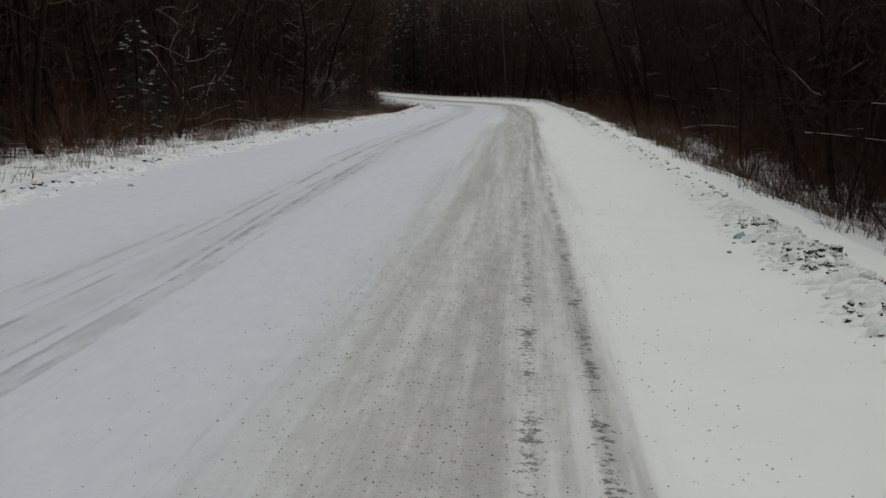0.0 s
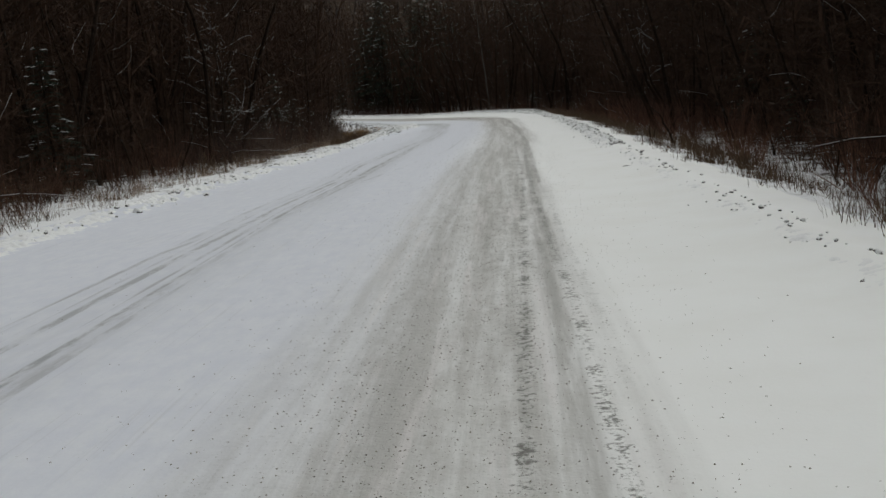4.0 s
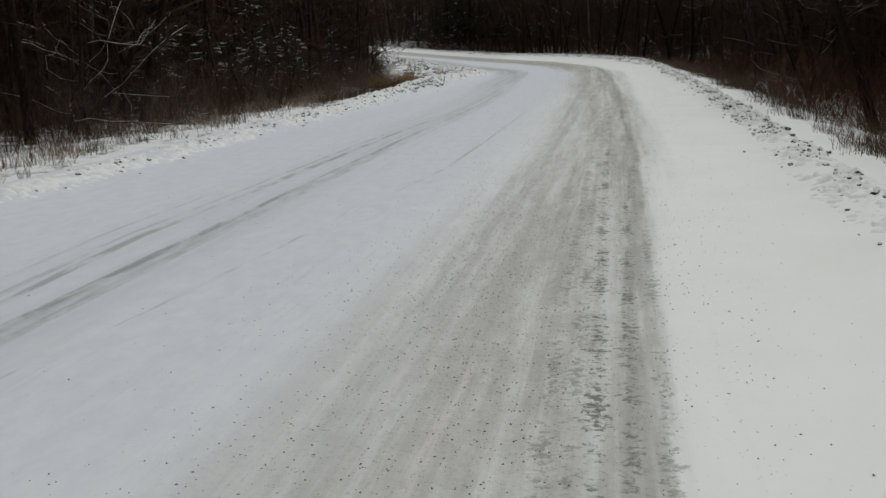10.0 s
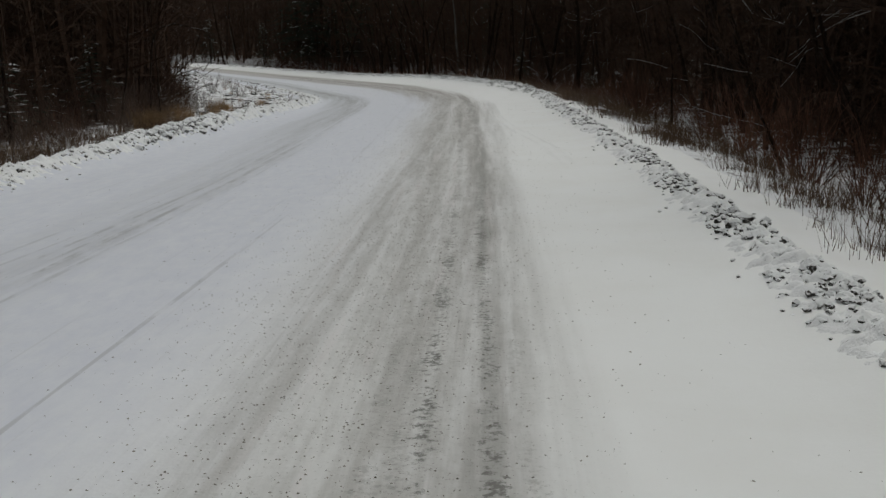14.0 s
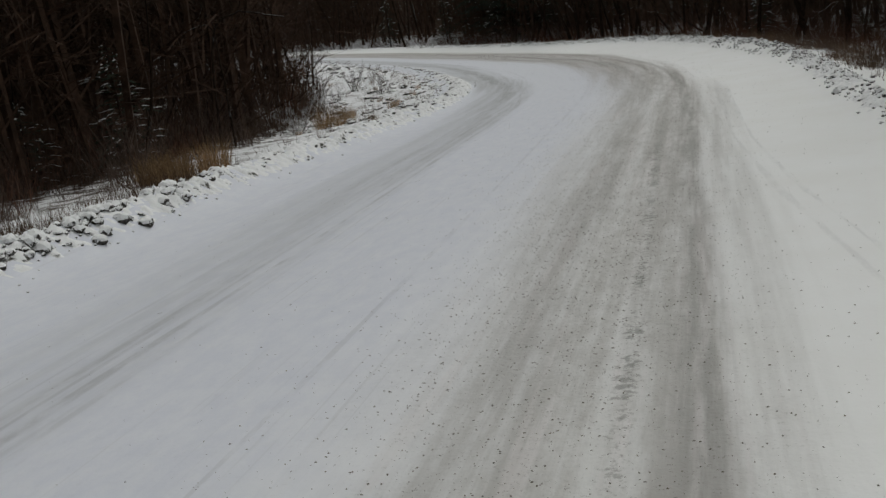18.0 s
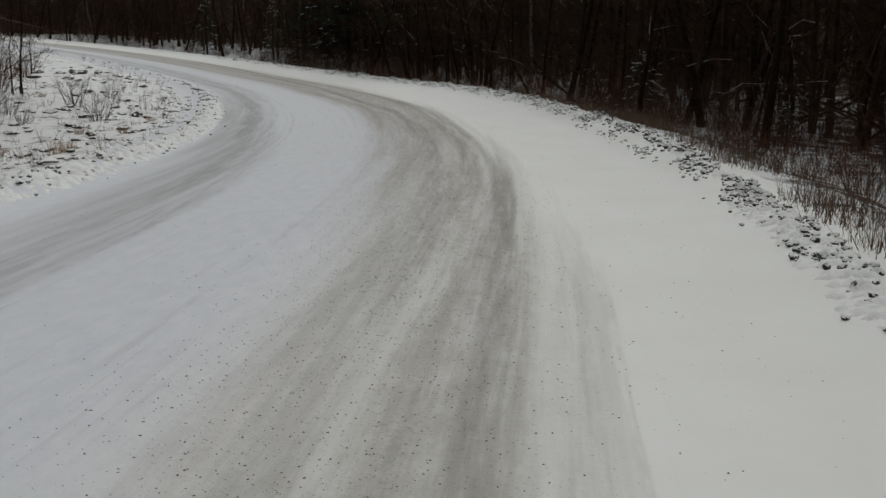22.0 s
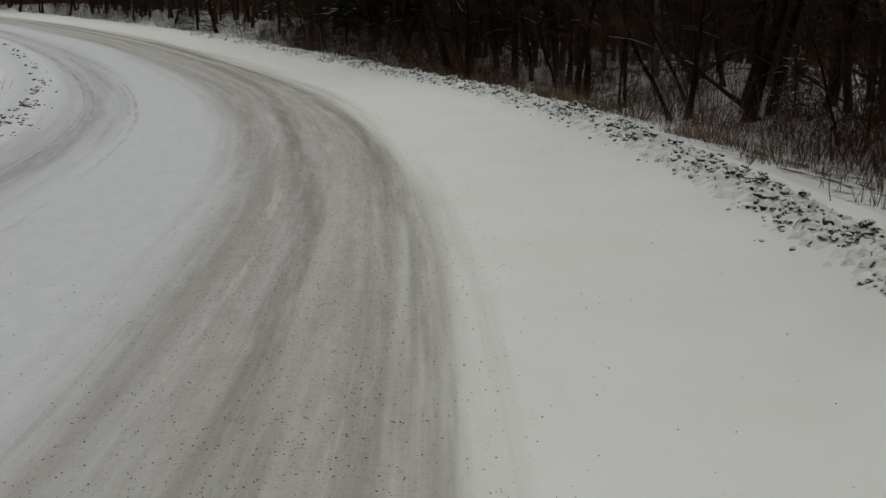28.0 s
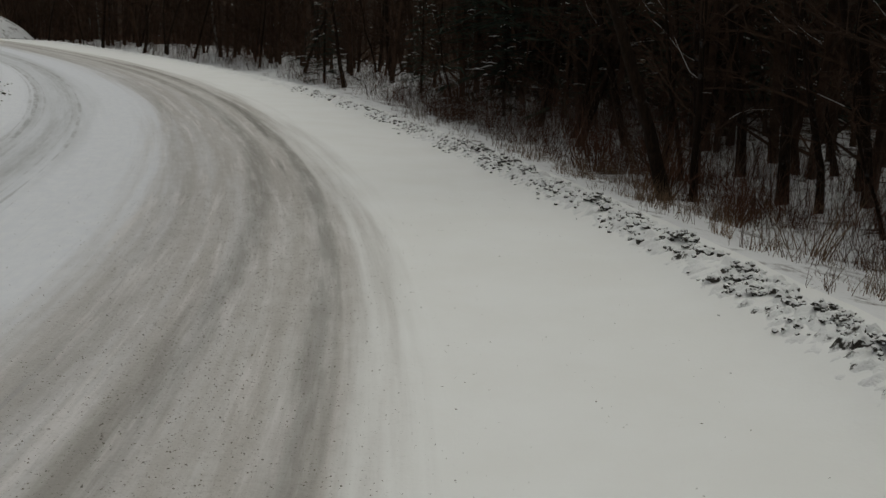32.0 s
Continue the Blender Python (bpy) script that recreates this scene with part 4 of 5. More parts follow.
def brush_base(seed, height, stems, spread=0.5):
    rng = random.Random(seed)
    b = Builder()
    for _ in range(stems):
        a, r = rng.uniform(0, 6.28), rng.uniform(0, spread)
        p = Vector((math.cos(a) * r, math.sin(a) * r, -0.1))
        q = p + Vector((rng.gauss(0, 0.3), rng.gauss(0, 0.3), 1)) * height * rng.uniform(0.35, 1.0)
        b.tube([p, p.lerp(q, 0.5) + Vector((rng.gauss(0, 0.09), rng.gauss(0, 0.09), 0)) * height * 0.6, q], [0.0065, 0.0045, 0.002], 3, False)
        for _ in range(3):
            w = p.lerp(q, rng.uniform(0.35, 0.9))
            b.blade(w, w + Vector((rng.gauss(0, 0.5), rng.gauss(0, 0.5), 0.35)) * height * 0.35, 0.005, Vector((rng.gauss(0, 1), rng.gauss(0, 1), 0)).normalized())
    return base_of(b)


def brush():
    s, o, rng = scatter(4600, (-5, 215), (0, 1), 8)
    side = np.sign(o)
    start = np.where(side > 0, np.interp(s, (0, 30, 50, 72, 98, 112, 150), (4.6, 5.0, 6.2, 6.2, 5.8, 4.8, 4.8)), np.interp(s, (0, 80, 95, 106, 116), (4.6, 4.4, 6.5, 7.5, 7.5)))
    out = start + np.abs(rng.normal(0, 5.5, len(s)))
    o = np.where(side > 0, right_at(s) + out, -left_at(s) - out)
    x, y = on_road(s, o)
    s2, o2 = to_road(x, y)
    ok = rng.random(len(x)) < ease(0.62 + 0.8 * wave(x, y, 1.8, 2.0))
    ok &= ~((o2 > 0) & (s2 > 60) & (s2 < 106) & (rng.random(len(x)) < 0.4))
    ok &= (np.maximum(o2 - right_at(s2), -o2 - left_at(s2)) > 2.2) & ~((y > 116) & (o2 < 0) & (s2 < 200))
    x, y = x[ok], y[ok]
    z = land_xy(x, y)
    spots = list(zip(x, y, z, rng.uniform(0, 6.28, len(x)), rng.uniform(0.6, 1.25, len(x))))
    half = len(spots) // 2
    tall = list(zip(x[:950], y[:950], z[:950], rng.uniform(0, 6.28, 950), rng.uniform(0.7, 1.2, 950)))
    joined("saplings", [brush_base(19 + k, h, 5, 0.7) for k, h in enumerate((3.4, 4.4, 5.0, 2.8))], tall, M_TWIG, "tall thin leafless saplings crowding the edge of the wood", "saplings")
    joined("undergrowth", [brush_base(k, h, 9) for k, h in enumerate((1.4, 1.9, 1.1, 2.3))], spots[:half], M_RED, "red-brown leafless undergrowth under the trees", "undergrowth")
    joined("thicket", [brush_base(9 + k, h, 9) for k, h in enumerate((1.6, 2.4, 1.2, 3.0))], spots[half:], M_TWIG, "dark tangled leafless thicket under the trees", "thicket")

    # low brush round the feet of the trees on the outer side
    n = 870
    s = np.concatenate([rng.uniform(60, 168, 600), rng.uniform(126, 176, 120), rng.uniform(92, 126, 150)])
    out = 4.4 + np.abs(rng.normal(0, 3.0, n))
    out[720:] = 3.2 + np.abs(rng.normal(0, 2.4, 150))
    keep = rng.random(n) < ease(0.6 + 0.8 * wave(s, out, 1.5, 8.0))
    s, out = s[keep], out[keep] + 1.2 * ease((96 - s[keep]) / 10)
    o = right_at(s) + out
    x, y = on_road(s, o)
    spots = list(zip(x, y, land(s, o) - 0.05, rng.uniform(0, 6.28, len(s)), rng.uniform(0.5, 1.2, len(s))))
    joined("low_brush", [brush_base(140 + k, h, 16, 0.6) for k, h in enumerate((0.7, 1.0, 0.5, 1.3))], spots, M_RED, "low red-brown brush round the feet of the trees", "brush")


brush()


def curve_thicket():
    """Knee to head high brush that hides the feet of the trees round the curve."""
    rng = np.random.default_rng(77)
    n = 900
    s, out = rng.uniform(114, 168, n), 4.6 + np.abs(rng.normal(0, 4.2, n))
    keep = rng.random(n) < ease(0.55 + 0.9 * wave(s, out, 1.3, 12.0))
    s, out = s[keep], out[keep]
    o = right_at(s) + out
    x, y = on_road(s, o)
    spots = list(zip(x, y, land(s, o) - 0.05, rng.uniform(0, 6.28, len(s)), rng.uniform(0.5, 1.2, len(s))))
    third = len(spots) * 2 // 3
    joined("grey_thicket", [brush_base(260 + k, h, 13, 0.6) for k, h in enumerate((0.9, 1.4, 1.9, 2.4))], spots[:third], M_HAZEL, "grey-brown tangled brush under the trees of the curve", "thicket")
    joined("red_thicket", [brush_base(270 + k, h, 13, 0.6) for k, h in enumerate((1.2, 1.7, 2.3, 0.8))], spots[third:], M_RED, "red-brown tangled brush under the trees of the curve", "thicket")


curve_thicket()


def verge_brush():
    """Low red-brown brush between the banks and the first trees."""
    rng = np.random.default_rng(31)
    n = 2300
    s = rng.uniform(0, 165, n)
    side = np.where((rng.random(n) < 0.45) | (s > 116), 1, -1)
    lo = np.where(side > 0, np.interp(s, (0, 30, 45, 70, 95, 110, 165), (4.0, 4.4, 5.6, 5.6, 5.2, 4.0, 3.8)), np.interp(s, (0, 80, 88, 95, 106, 116), (3.6, 3.4, 4.6, 5.8, 6.8, 6.6)))
    out = lo + np.abs(rng.normal(0, 1.6, n))
    # it grows in clumps
    keep = rng.random(n) < ease(0.55 + 0.9 * wave(s, out * 2.0, 1.6, 4.0))
    keep &= (side > 0) | (s > 60) | (rng.random(n) < 0.3)
    s, side, out = s[keep], side[keep], out[keep]
    n = len(s)
    o = np.where(side > 0, right_at(s) + out, -left_at(s) - out)
    x, y = on_road(s, o)
    spots = list(zip(x, y, land(s, o), rng.uniform(0, 6.28, n), rng.uniform(0.35, 1.3, n)))
    pale = [q for q, a, b in zip(spots, s, side) if b < 0 and a > 58]
    spots = [q for q, a, b in zip(spots, s, side) if not (b < 0 and a > 58)]
    joined("pale_brush", [brush_base(70 + k, h, 15, 0.5) for k, h in enumerate((1.0, 1.5, 0.8, 1.9))], pale, M_HAZEL, "grey-brown snow-dusted brush at the edge of the wood", "brush")
    joined("verge_brush", [brush_base(60 + k, h, 11, 0.45) for k, h in enumerate((0.8, 1.1, 1.4, 0.7))], spots, M_RED, "low red-brown brush growing out of the snowy verge", "brush")


verge_brush()


def wood_edge():
    """Taller grey-brown saplings that stand at the foot of the wood."""
    rng = np.random.default_rng(37)
    n = 560
    s = rng.uniform(52, 119, n)
    lo = np.interp(s, (30, 70, 84, 95, 106, 119), (4.2, 4.4, 5.2, 7.2, 7.4, 6.8))
    out = lo + np.abs(rng.normal(0, 1.5, n))
    keep = rng.random(n) < ease(0.6 + 0.8 * wave(s, out * 2.0, 2.0, 9.0))
    s, out = s[keep], out[keep]
    o = -left_at(s) - out
    x, y = on_road(s, o)
    spots = list(zip(x, y, land(s, o), rng.uniform(0, 6.28, len(s)), rng.uniform(0.6, 1.2, len(s))))
    joined("sapling_fringe", [brush_base(170 + k, h, 7, 0.6) for k, h in enumerate((2.0, 2.8, 1.5, 3.6))], spots, M_THICKET, "grey-brown leafless saplings along the foot of the wood", "saplings")


wood_edge()


def weeds():
    s, o, rng = scatter(1500, (-3, 160), (1.3, 4.2), 21)
    ok = (o > 0) | (s < 90) | (rng.random(len(s)) < 0.25)
    s, o = s[ok], o[ok]
    x, y = on_road(s, o)
    z = land(s, o)
    spots = list(zip(x, y, z, rng.uniform(0, 6.28, len(x)), rng.uniform(0.5, 1.2, len(x))))
    joined("weeds", [brush_base(30 + k, h, 6, 0.3) for k, h in enumerate((0.45, 0.65, 0.35, 0.8))], spots, M_WEED, "dead brown weed stalks sticking out of the snowy verge", "weeds")


weeds()


# ---- clods along the berms ----
def clod_base(seed, flat, rough=2):
    """A knobbly lump, a little sunk at its foot."""
    rng = random.Random(seed)
    bm = bmesh.new()
    bmesh.ops.create_icosphere(bm, subdivisions=rough, radius=1.0)
    off = Vector((rng.uniform(0, 50), rng.uniform(0, 50), rng.uniform(0, 50)))
    wide = rng.uniform(0.75, 1.0)
    for v in bm.verts:
        k = 1.0 + 0.45 * noise.noise(v.co * 1.3 + off) + 0.28 * noise.noise(v.co * 3.1 + off)
        v.co = Vector((v.co.x * k, v.co.y * k * wide, v.co.z * k * flat))
    verts, faces = np.array([tuple(v.co) for v in bm.verts]), [tuple(v.index for v in f.verts) for f in bm.faces]
    bm.free()
    return verts, faces


def clods():
    """Frozen clods that the plough left, thick along the crest and thinner towards the road."""
    rng = np.random.default_rng(3)
    spots = []
    for side, count in ((1, 20000), (-1, 8500)):
        s = rng.uniform(-3, 165, count)
        if side > 0:
            much = np.interp(s, (0, 5, 13, 16, 32, 40, 52, 59, 72, 80, 94, 100, 150, 165), (0.6, 0.9, 0.8, 0.13, 0.12, 0.08, 0.15, 0.6, 0.6, 0.35, 0.45, 1.0, 1.0, 0.5))
        else:
            much = np.interp(s, (0, 20, 55, 61, 66, 83, 86, 104, 108, 135, 145), (0.25, 0.3, 0.2, 0.5, 1.0, 1.0, 0.35, 0.35, 0.4, 0.4, 0.1))
        inner = rng.random(count) < 0.30
        out = crest_at(s, side) + np.where(inner, rng.normal(-0.3, 0.24, count), rng.normal(0.0, 0.19, count)) + 0.08 * wave(s, s, 5.0)
        if side > 0:
            out = np.where((s > 103) & (s < 111), crest_at(s, 1) + np.where(inner, rng.normal(-0.55, 0.08, count), rng.normal(0.0, 0.13, count)), out)
            out = np.where((s >= 111) | ((s > 56) & (s <= 103)), crest_at(s, 1) + np.where(inner, rng.normal(-0.25, 0.14, count), rng.normal(0.0, 0.16, count)), out)
        out = np.clip(out, -0.75, 0.8)
        clump = ease(0.45 + 0.8 * wave(s, out * 2.5, 0.9, 1.7 * side) + 0.35 * wave(s, out, 3.0, side))
        keep = rng.random(count) < much * clump
        s, out = s[keep], out[keep]
        w = right_at(s) if side > 0 else left_at(s)
        o = side * (w + out)
        x, y = on_road(s, o)
        size = 0.018 + 0.044 * rng.random(len(s)) ** 1.6 + 0.025 * (rng.random(len(s)) > 0.93)
        size = np.where((side > 0) & (s > 15) & (s < 48), size * 0.6, size * np.where(s > 98, 1.15, 1.0)) * np.interp(out - crest_at(s, side), (-0.7, -0.3, 0.0), (0.5, 0.8, 1.1))
        z = land(s, o) + ridge_at(s, out, side) + size * 0.45
        spots += list(zip(x, y, z, rng.uniform(0, 6.28, len(s)), size))
    # crumbled heaps on the crest of the outer side
    middle = np.concatenate([(103.2, 105.9, 107.0, 107.7, 108.3, 109.5, 110.6, 111.4), rng.uniform(97, 104, 5), rng.uniform(112, 148, 34)])
    for c in middle:
        n, wide = int(rng.integers(28, 60)), rng.uniform(0.10, 0.2)
        s, r = c + rng.normal(0, wide * 1.2, n), rng.normal(0, wide * 0.7, n)
        out = crest_at(s, 1) + r
        o = right_at(s) + out
        x, y = on_road(s, o)
        size = rng.uniform(0.022, 0.05, n)
        lift = 0.9 * wide * np.exp(-((s - c) ** 2 + r ** 2) / (1.6 * wide) ** 2) * rng.random(n)
        spots += list(zip(x, y, land(s, o) + ridge_at(s, out, 1) + lift + size * 0.3, rng.uniform(0, 6.28, n), size))
    joined("berm_clods", [clod_base(k, f) for k, f in enumerate((0.7, 0.55, 0.85, 0.6, 0.75, 0.5, 0.65, 0.8, 0.6))], spots, M_CLOD, "frozen clods of gravel and snow along the ploughed berm", "clods")


clods()


# ---- single things that can be told apart along the way ----
def straw_patches():
    frosted = tuft("grass_tuft", 35, 0.6, "low clump of dead grass dusted with snow", M_DUSTY, 80, 0.4)
    spots = [(89.8, -11.7), (90.6, -10.9), (89.7, -10.7), (90.5, -11.5), (90.2, -11.0), (91.0, -11.6), (89.6, -12.1), (90.6, -12.3),
             (103.8, -11.6), (104.6, -11.9), (108.1, -12.6), (109.0, -10.3), (108.6, -12.0), (73.4, -12.7), (74.9, -12.0), (73.9, -12.3), (79.7, -12.3), (70.3, -11.8), (71.0, -12.2), (62.0, -12.8)]
    for s, o in spots:
        for _ in range(2):
            low = s < 80
            put_thing(frosted if low else R.choice(tufts), s + R.gauss(0, 0.25), o + R.gauss(0, 0.3), R.uniform(0, 360), R.uniform(0.55, 0.9) if low else R.uniform(0.6, 1.0))
    used_up(frosted)
    for _ in range(6):
        s = R.uniform(116, 150)
        put_thing(tufts[1], s, float(right_at(np.array(s))) + R.uniform(1.8, 3.4), R.uniform(0, 360), R.uniform(0.5, 0.9))
    for _ in range(12):
        s = R.uniform(98, 128)
        put_thing(tufts[1], s, -float(left_at(np.array(s))) - R.uniform(1.5, 6.5), R.uniform(0, 360), R.uniform(0.3, 0.55))


straw_patches()


def verge_grass():
    """Low dead grass along the foot of the wood, thin where the snow has pressed it down."""
    rng = np.random.default_rng(52)

    def blades(seed, height, count, wide):
        g, r2 = Builder(), random.Random(seed)
        for _ in range(count):
            a, r = r2.uniform(0, 6.28), wide * math.sqrt(r2.random())
            p = Vector((math.cos(a) * r, math.sin(a) * r, -0.04))
            q = p + Vector((r2.gauss(0, 0.28), r2.gauss(0, 0.28), 1)) * height * r2.uniform(0.4, 1.1)
            g.blade(p, q, r2.uniform(0.004, 0.008), Vector((r2.gauss(0, 1), r2.gauss(0, 1), 0)).normalized())
        return base_of(g)

    for name, mat, side, n, knots, lo, wide in (
            ("brown_grass", M_WEED, -1, 260, (24, 76), (2.0, 2.2), 1.0),
            ("verge_stalks", M_WEED, 1, 520, (112, 152), (1.6, 2.0), 1.1),
            ("curve_stalks", M_WEED, 1, 200, (90, 118), (0.95, 0.85), 2.0),
            ("curve_grass", M_HAZEL, 1, 300, (92, 118), (0.95, 0.85), 1.6),
            ("bank_stalks", M_WEED, 1, 1500, (20, 98), (1.3, 1.0), 1.9),
            ("berm_stalks", M_WEED, -1, 420, (70, 88), (1.6, 1.7), 1.5),
            ("pale_grass", M_DUSTY, -1, 210, (30, 78), (2.0, 2.6), 0.9)):
        s = rng.uniform(*knots, n)
        s = s[rng.random(n) < ease(0.4 + 0.9 * wave(s, s * 0.2, 2.2, n))]
        out = np.interp(s, knots, lo) + np.abs(rng.normal(0, wide, len(s)))
        o = side * ((right_at(s) if side > 0 else left_at(s)) + out)
        x, y = on_road(s, o)
        spots = list(zip(x, y, land(s, o), rng.uniform(0, 6.28, len(s)), rng.uniform(0.6, 1.2, len(s))))
        joined(name, [blades(5 + k, h, 26, w) for k, (h, w) in enumerate(((0.4, 0.3), (0.6, 0.35), (0.5, 0.5)))], spots, mat, "dead grass stalks standing in the snow of the verge", "grass")


verge_grass()


def snowy_branch(name, pts, radius, label, seed, category="fallen branch"):
    """A bough or fallen pole with a ridge of snow along its upper side."""
    rng = random.Random(seed)
    root = new(name)
    ends = [Vector(p) for p in (pts[0], *pts, pts[-1])]
    pts = []
    for a, b, c, d in zip(ends, ends[1:], ends[2:], ends[3:]):
        for f in (0.0, 0.33, 0.67):
            # a smooth curve through the given places, slightly crooked
            p = 0.5 * (2 * b + (c - a) * f + (2 * a - 5 * b + 4 * c - d) * f * f + (3 * b - a - 3 * c + d) * f ** 3)
            pts.append(p + Vector((rng.gauss(0, 0.02), rng.gauss(0, 0.02), rng.gauss(0, 0.02))) * (f > 0))
    pts.append(ends[-1])
    wood, cover, fine = Builder(), Builder(), Builder()
    n = len(pts)
    wood.tube(pts, [radius * (1 - 0.75 * k / (n - 1)) for k in range(n)], 6)
    for k in range(1, n):
        for _ in range(1):
            q = pts[k - 1].lerp(pts[k], rng.random())
            tip = q + ((pts[k] - pts[k - 1]).normalized() + Vector((rng.gauss(0, 0.6), rng.gauss(0, 0.6), rng.gauss(0.1, 0.5)))) * rng.uniform(0.3, 0.9)
            fine.tube([q, tip], [radius * 0.25, 0.004], 3, False)
    cover.tube([p + Vector((0, 0, radius * 0.7 * (1 - 0.7 * k / (n - 1)))) for k, p in enumerate(pts)], [radius * 0.24 * (1 - 0.6 * k / (n - 1)) * rng.uniform(0.6, 1.2) for k in range(n)], 5)
    wood.ob("bough", M_GREY, root)
    tagged(fine.ob("side_twigs", M_GREY, root), kind="stuff")
    cover.ob("snow_ridge", M_SNOW, root, "ridge of snow along the upper side")
    return tagged(root, label, category)


snowy_branch("broken_tree", [(4.6, 142.1, -0.9), (3.7, 142.0, -0.2), (2.9, 142.0, 0.3), (1.9, 142.1, 1.3), (0.7, 142.2, 2.6)], 0.13, "broken tree trunk leaning in the wood, snow on it", 1, "tree")
snowy_branch("fallen_branch", [(7.9, 52.2, -0.7), (7.6, 52.1, 0.1), (7.35, 52.0, 0.65), (7.0, 51.9, 1.1)], 0.05, "bare branch leaning out of the verge, snow-lined", 2)
snowy_branch("fallen_branch", [(7.2, 53.0, -0.8), (7.0, 52.6, -0.1), (6.9, 52.3, 0.35)], 0.04, "bare branch leaning out of the verge, snow-lined", 3)

BENT = "thin young tree bent over under a ridge of snow"
for n, (pts, r) in enumerate((
        ([(12.0, 82, -1.4), (11.9, 82, 2.0), (11.5, 82, 5.2), (10.46, 82, 6.97), (9.64, 82, 6.95), (8.63, 82, 6.7), (7.09, 82, 6.24)], 0.055),
        ([(-11.9, 98, -0.9), (-11.8, 98, 1.2), (-11.5, 98, 3.05), (-10.95, 98, 3.55), (-10.3, 98, 3.62), (-9.65, 98, 3.43), (-9.05, 98, 3.3)], 0.05),
        ([(-11.6, 98.3, -0.9), (-11.5, 98.2, 1.5), (-11.45, 98, 3.1), (-11.9, 98, 3.38), (-12.67, 98, 3.24)], 0.04),
        ([(15.6, 117.2, -1.2), (15.4, 117.2, 2.5), (14.6, 117.2, 5.0), (13.2, 117.2, 5.8), (11.4, 117.2, 6.35), (8.89, 117.2, 6.88)], 0.055),
        ([(-13.4, 62, -0.6), (-13.2, 62, 2.4), (-12.6, 62, 4.6), (-11.5, 62, 5.2), (-10.2, 62, 5.0), (-9.2, 62, 4.6)], 0.05),
        ([(13.6, 50.2, -1.3), (13.55, 50.8, -1.0), (13.5, 51.35, -0.72), (13.3, 52.0, 0.2)], 0.06))):
    snowy_branch("bent_tree", pts, r, BENT, 20 + n, "tree")
snowy_branch("bent_tree", [(10.7, 123.7, -0.7), (10.65, 123.6, 2.0), (10.35, 123.3, 3.4), (9.58, 122.9, 3.76), (8.7, 122.0, 3.38), (7.88, 121.2, 3.05), (6.51, 120.37, 2.7)], 0.06, BENT, 41, "tree")
snowy_branch("bent_tree", [(10.2, 122.0, -0.7), (10.15, 122.1, 1.9), (9.9, 122.1, 2.85), (9.47, 122.2, 3.12), (9.1, 122.7, 2.98), (8.8, 123.2, 2.84)], 0.045, BENT, 42, "tree")
snowy_branch("fallen_branch", [(4.4, 134.0, -0.7), (3.64, 134.0, -0.02), (3.1, 134.0, 0.38), (2.63, 134.0, 0.75), (2.3, 134.0, 0.95)], 0.08, "broken pole leaning at the edge of the wood, snow-lined", 43)
snowy_branch("fallen_tree", [(16.6, 119.7, -0.9), (15.73, 119.7, 0.06), (13.93, 119.7, 0.59), (12.87, 119.7, 0.11), (11.63, 119.7, -0.41), (10.9, 119.7, -0.8)], 0.10, "fallen bare trunk arched over the forest floor, snow on top", 31, "fallen tree")
snowy_branch("fallen_tree", [(10.5, 119.5, -0.95), (10.9, 119.6, -0.6), (12.46, 119.7, 0.14), (14.4, 119.9, 1.0), (16.5, 120.1, 1.9)], 0.08, "long trunk leaning through the wood with snow on top", 32, "fallen tree")


def snowy_tree(s, o, seed, height, spread):
    """A low tree at the wood's edge whose crooked limbs carry snow."""
    t = bare_tree("snowy_tree", seed, height, spread, M_GREY, "low bare tree, crooked limbs outlined with snow", 24, first=0.1, lying=0.75, cap=0.011, rise=0.7)
    x, y = on_road(s, o)
    t.matrix_world = pose(float(x), float(y), float(land(np.array([s]), np.array([o]))[0]))


leaning = bare_tree("leaning_tree", 311, 9.5, 4.8, M_PLASTERED, "leaning bare tree with snow plastered on trunk and long limbs", 12, lean=0.03, first=0.25, lying=0.9, cap=0.012, rise=0.25)
leaning.matrix_world = pose(-13.2, 68.2, -0.1, 4, -13, 40)
for s, o, k, size in ((117.4, 6.6, 1, 0.85), (119.9, 9.2, 0, 1.1), (118.6, 9.5, 2, 1.05), (119.8, 11.7, 0, 0.9), (112.9, 8.8, 2, 0.95), (133.0, 10.6, 0, 0.9), (131.2, 9.4, 2, 1.1), (131.4, 10.2, 0, 1.0), (132.5, 8.7, 1, 0.8),
                      (137.6, 8.5, 0, 0.9), (131.0, 11.6, 2, 1.0), (143.8, 6.9, 2, 1.0), (144.2, 7.6, 1, 0.8), (146.5, 10.2, 0, 1.0), (143.6, 9.3, 2, 0.9), (139.1, 9.0, 0, 0.85), (146.5, 9.0, 1, 0.9), (142.5, 10.4, 0, 0.9),
                      (68.4, 8.0, 2, 1.1), (68.9, 8.5, 0, 1.0), (97.1, 12.2, 0, 1.0), (92.8, 11.8, 2, 0.9), (87.2, 9.7, 0, 1.1), (87.6, 10.4, 2, 1.0), (90.3, 12.0, 0, 1.0)):
    put_thing(trees[k], s, o, R.uniform(0, 360), size, tilt=(R.gauss(0, 3), R.gauss(0, 3)))
snowy_tree(61.5, -13.2, 301, 7.5, 3.6)
snowy_tree(66.0, -14.5, 302, 8.5, 3.4)
snowy_tree(37.0, -13.4, 303, 6.0, 3.0)
snowy_tree(82.0, 8.6, 304, 8.0, 3.4)
snowy_tree(116.0, 11.0, 305, 8.0, 3.2)
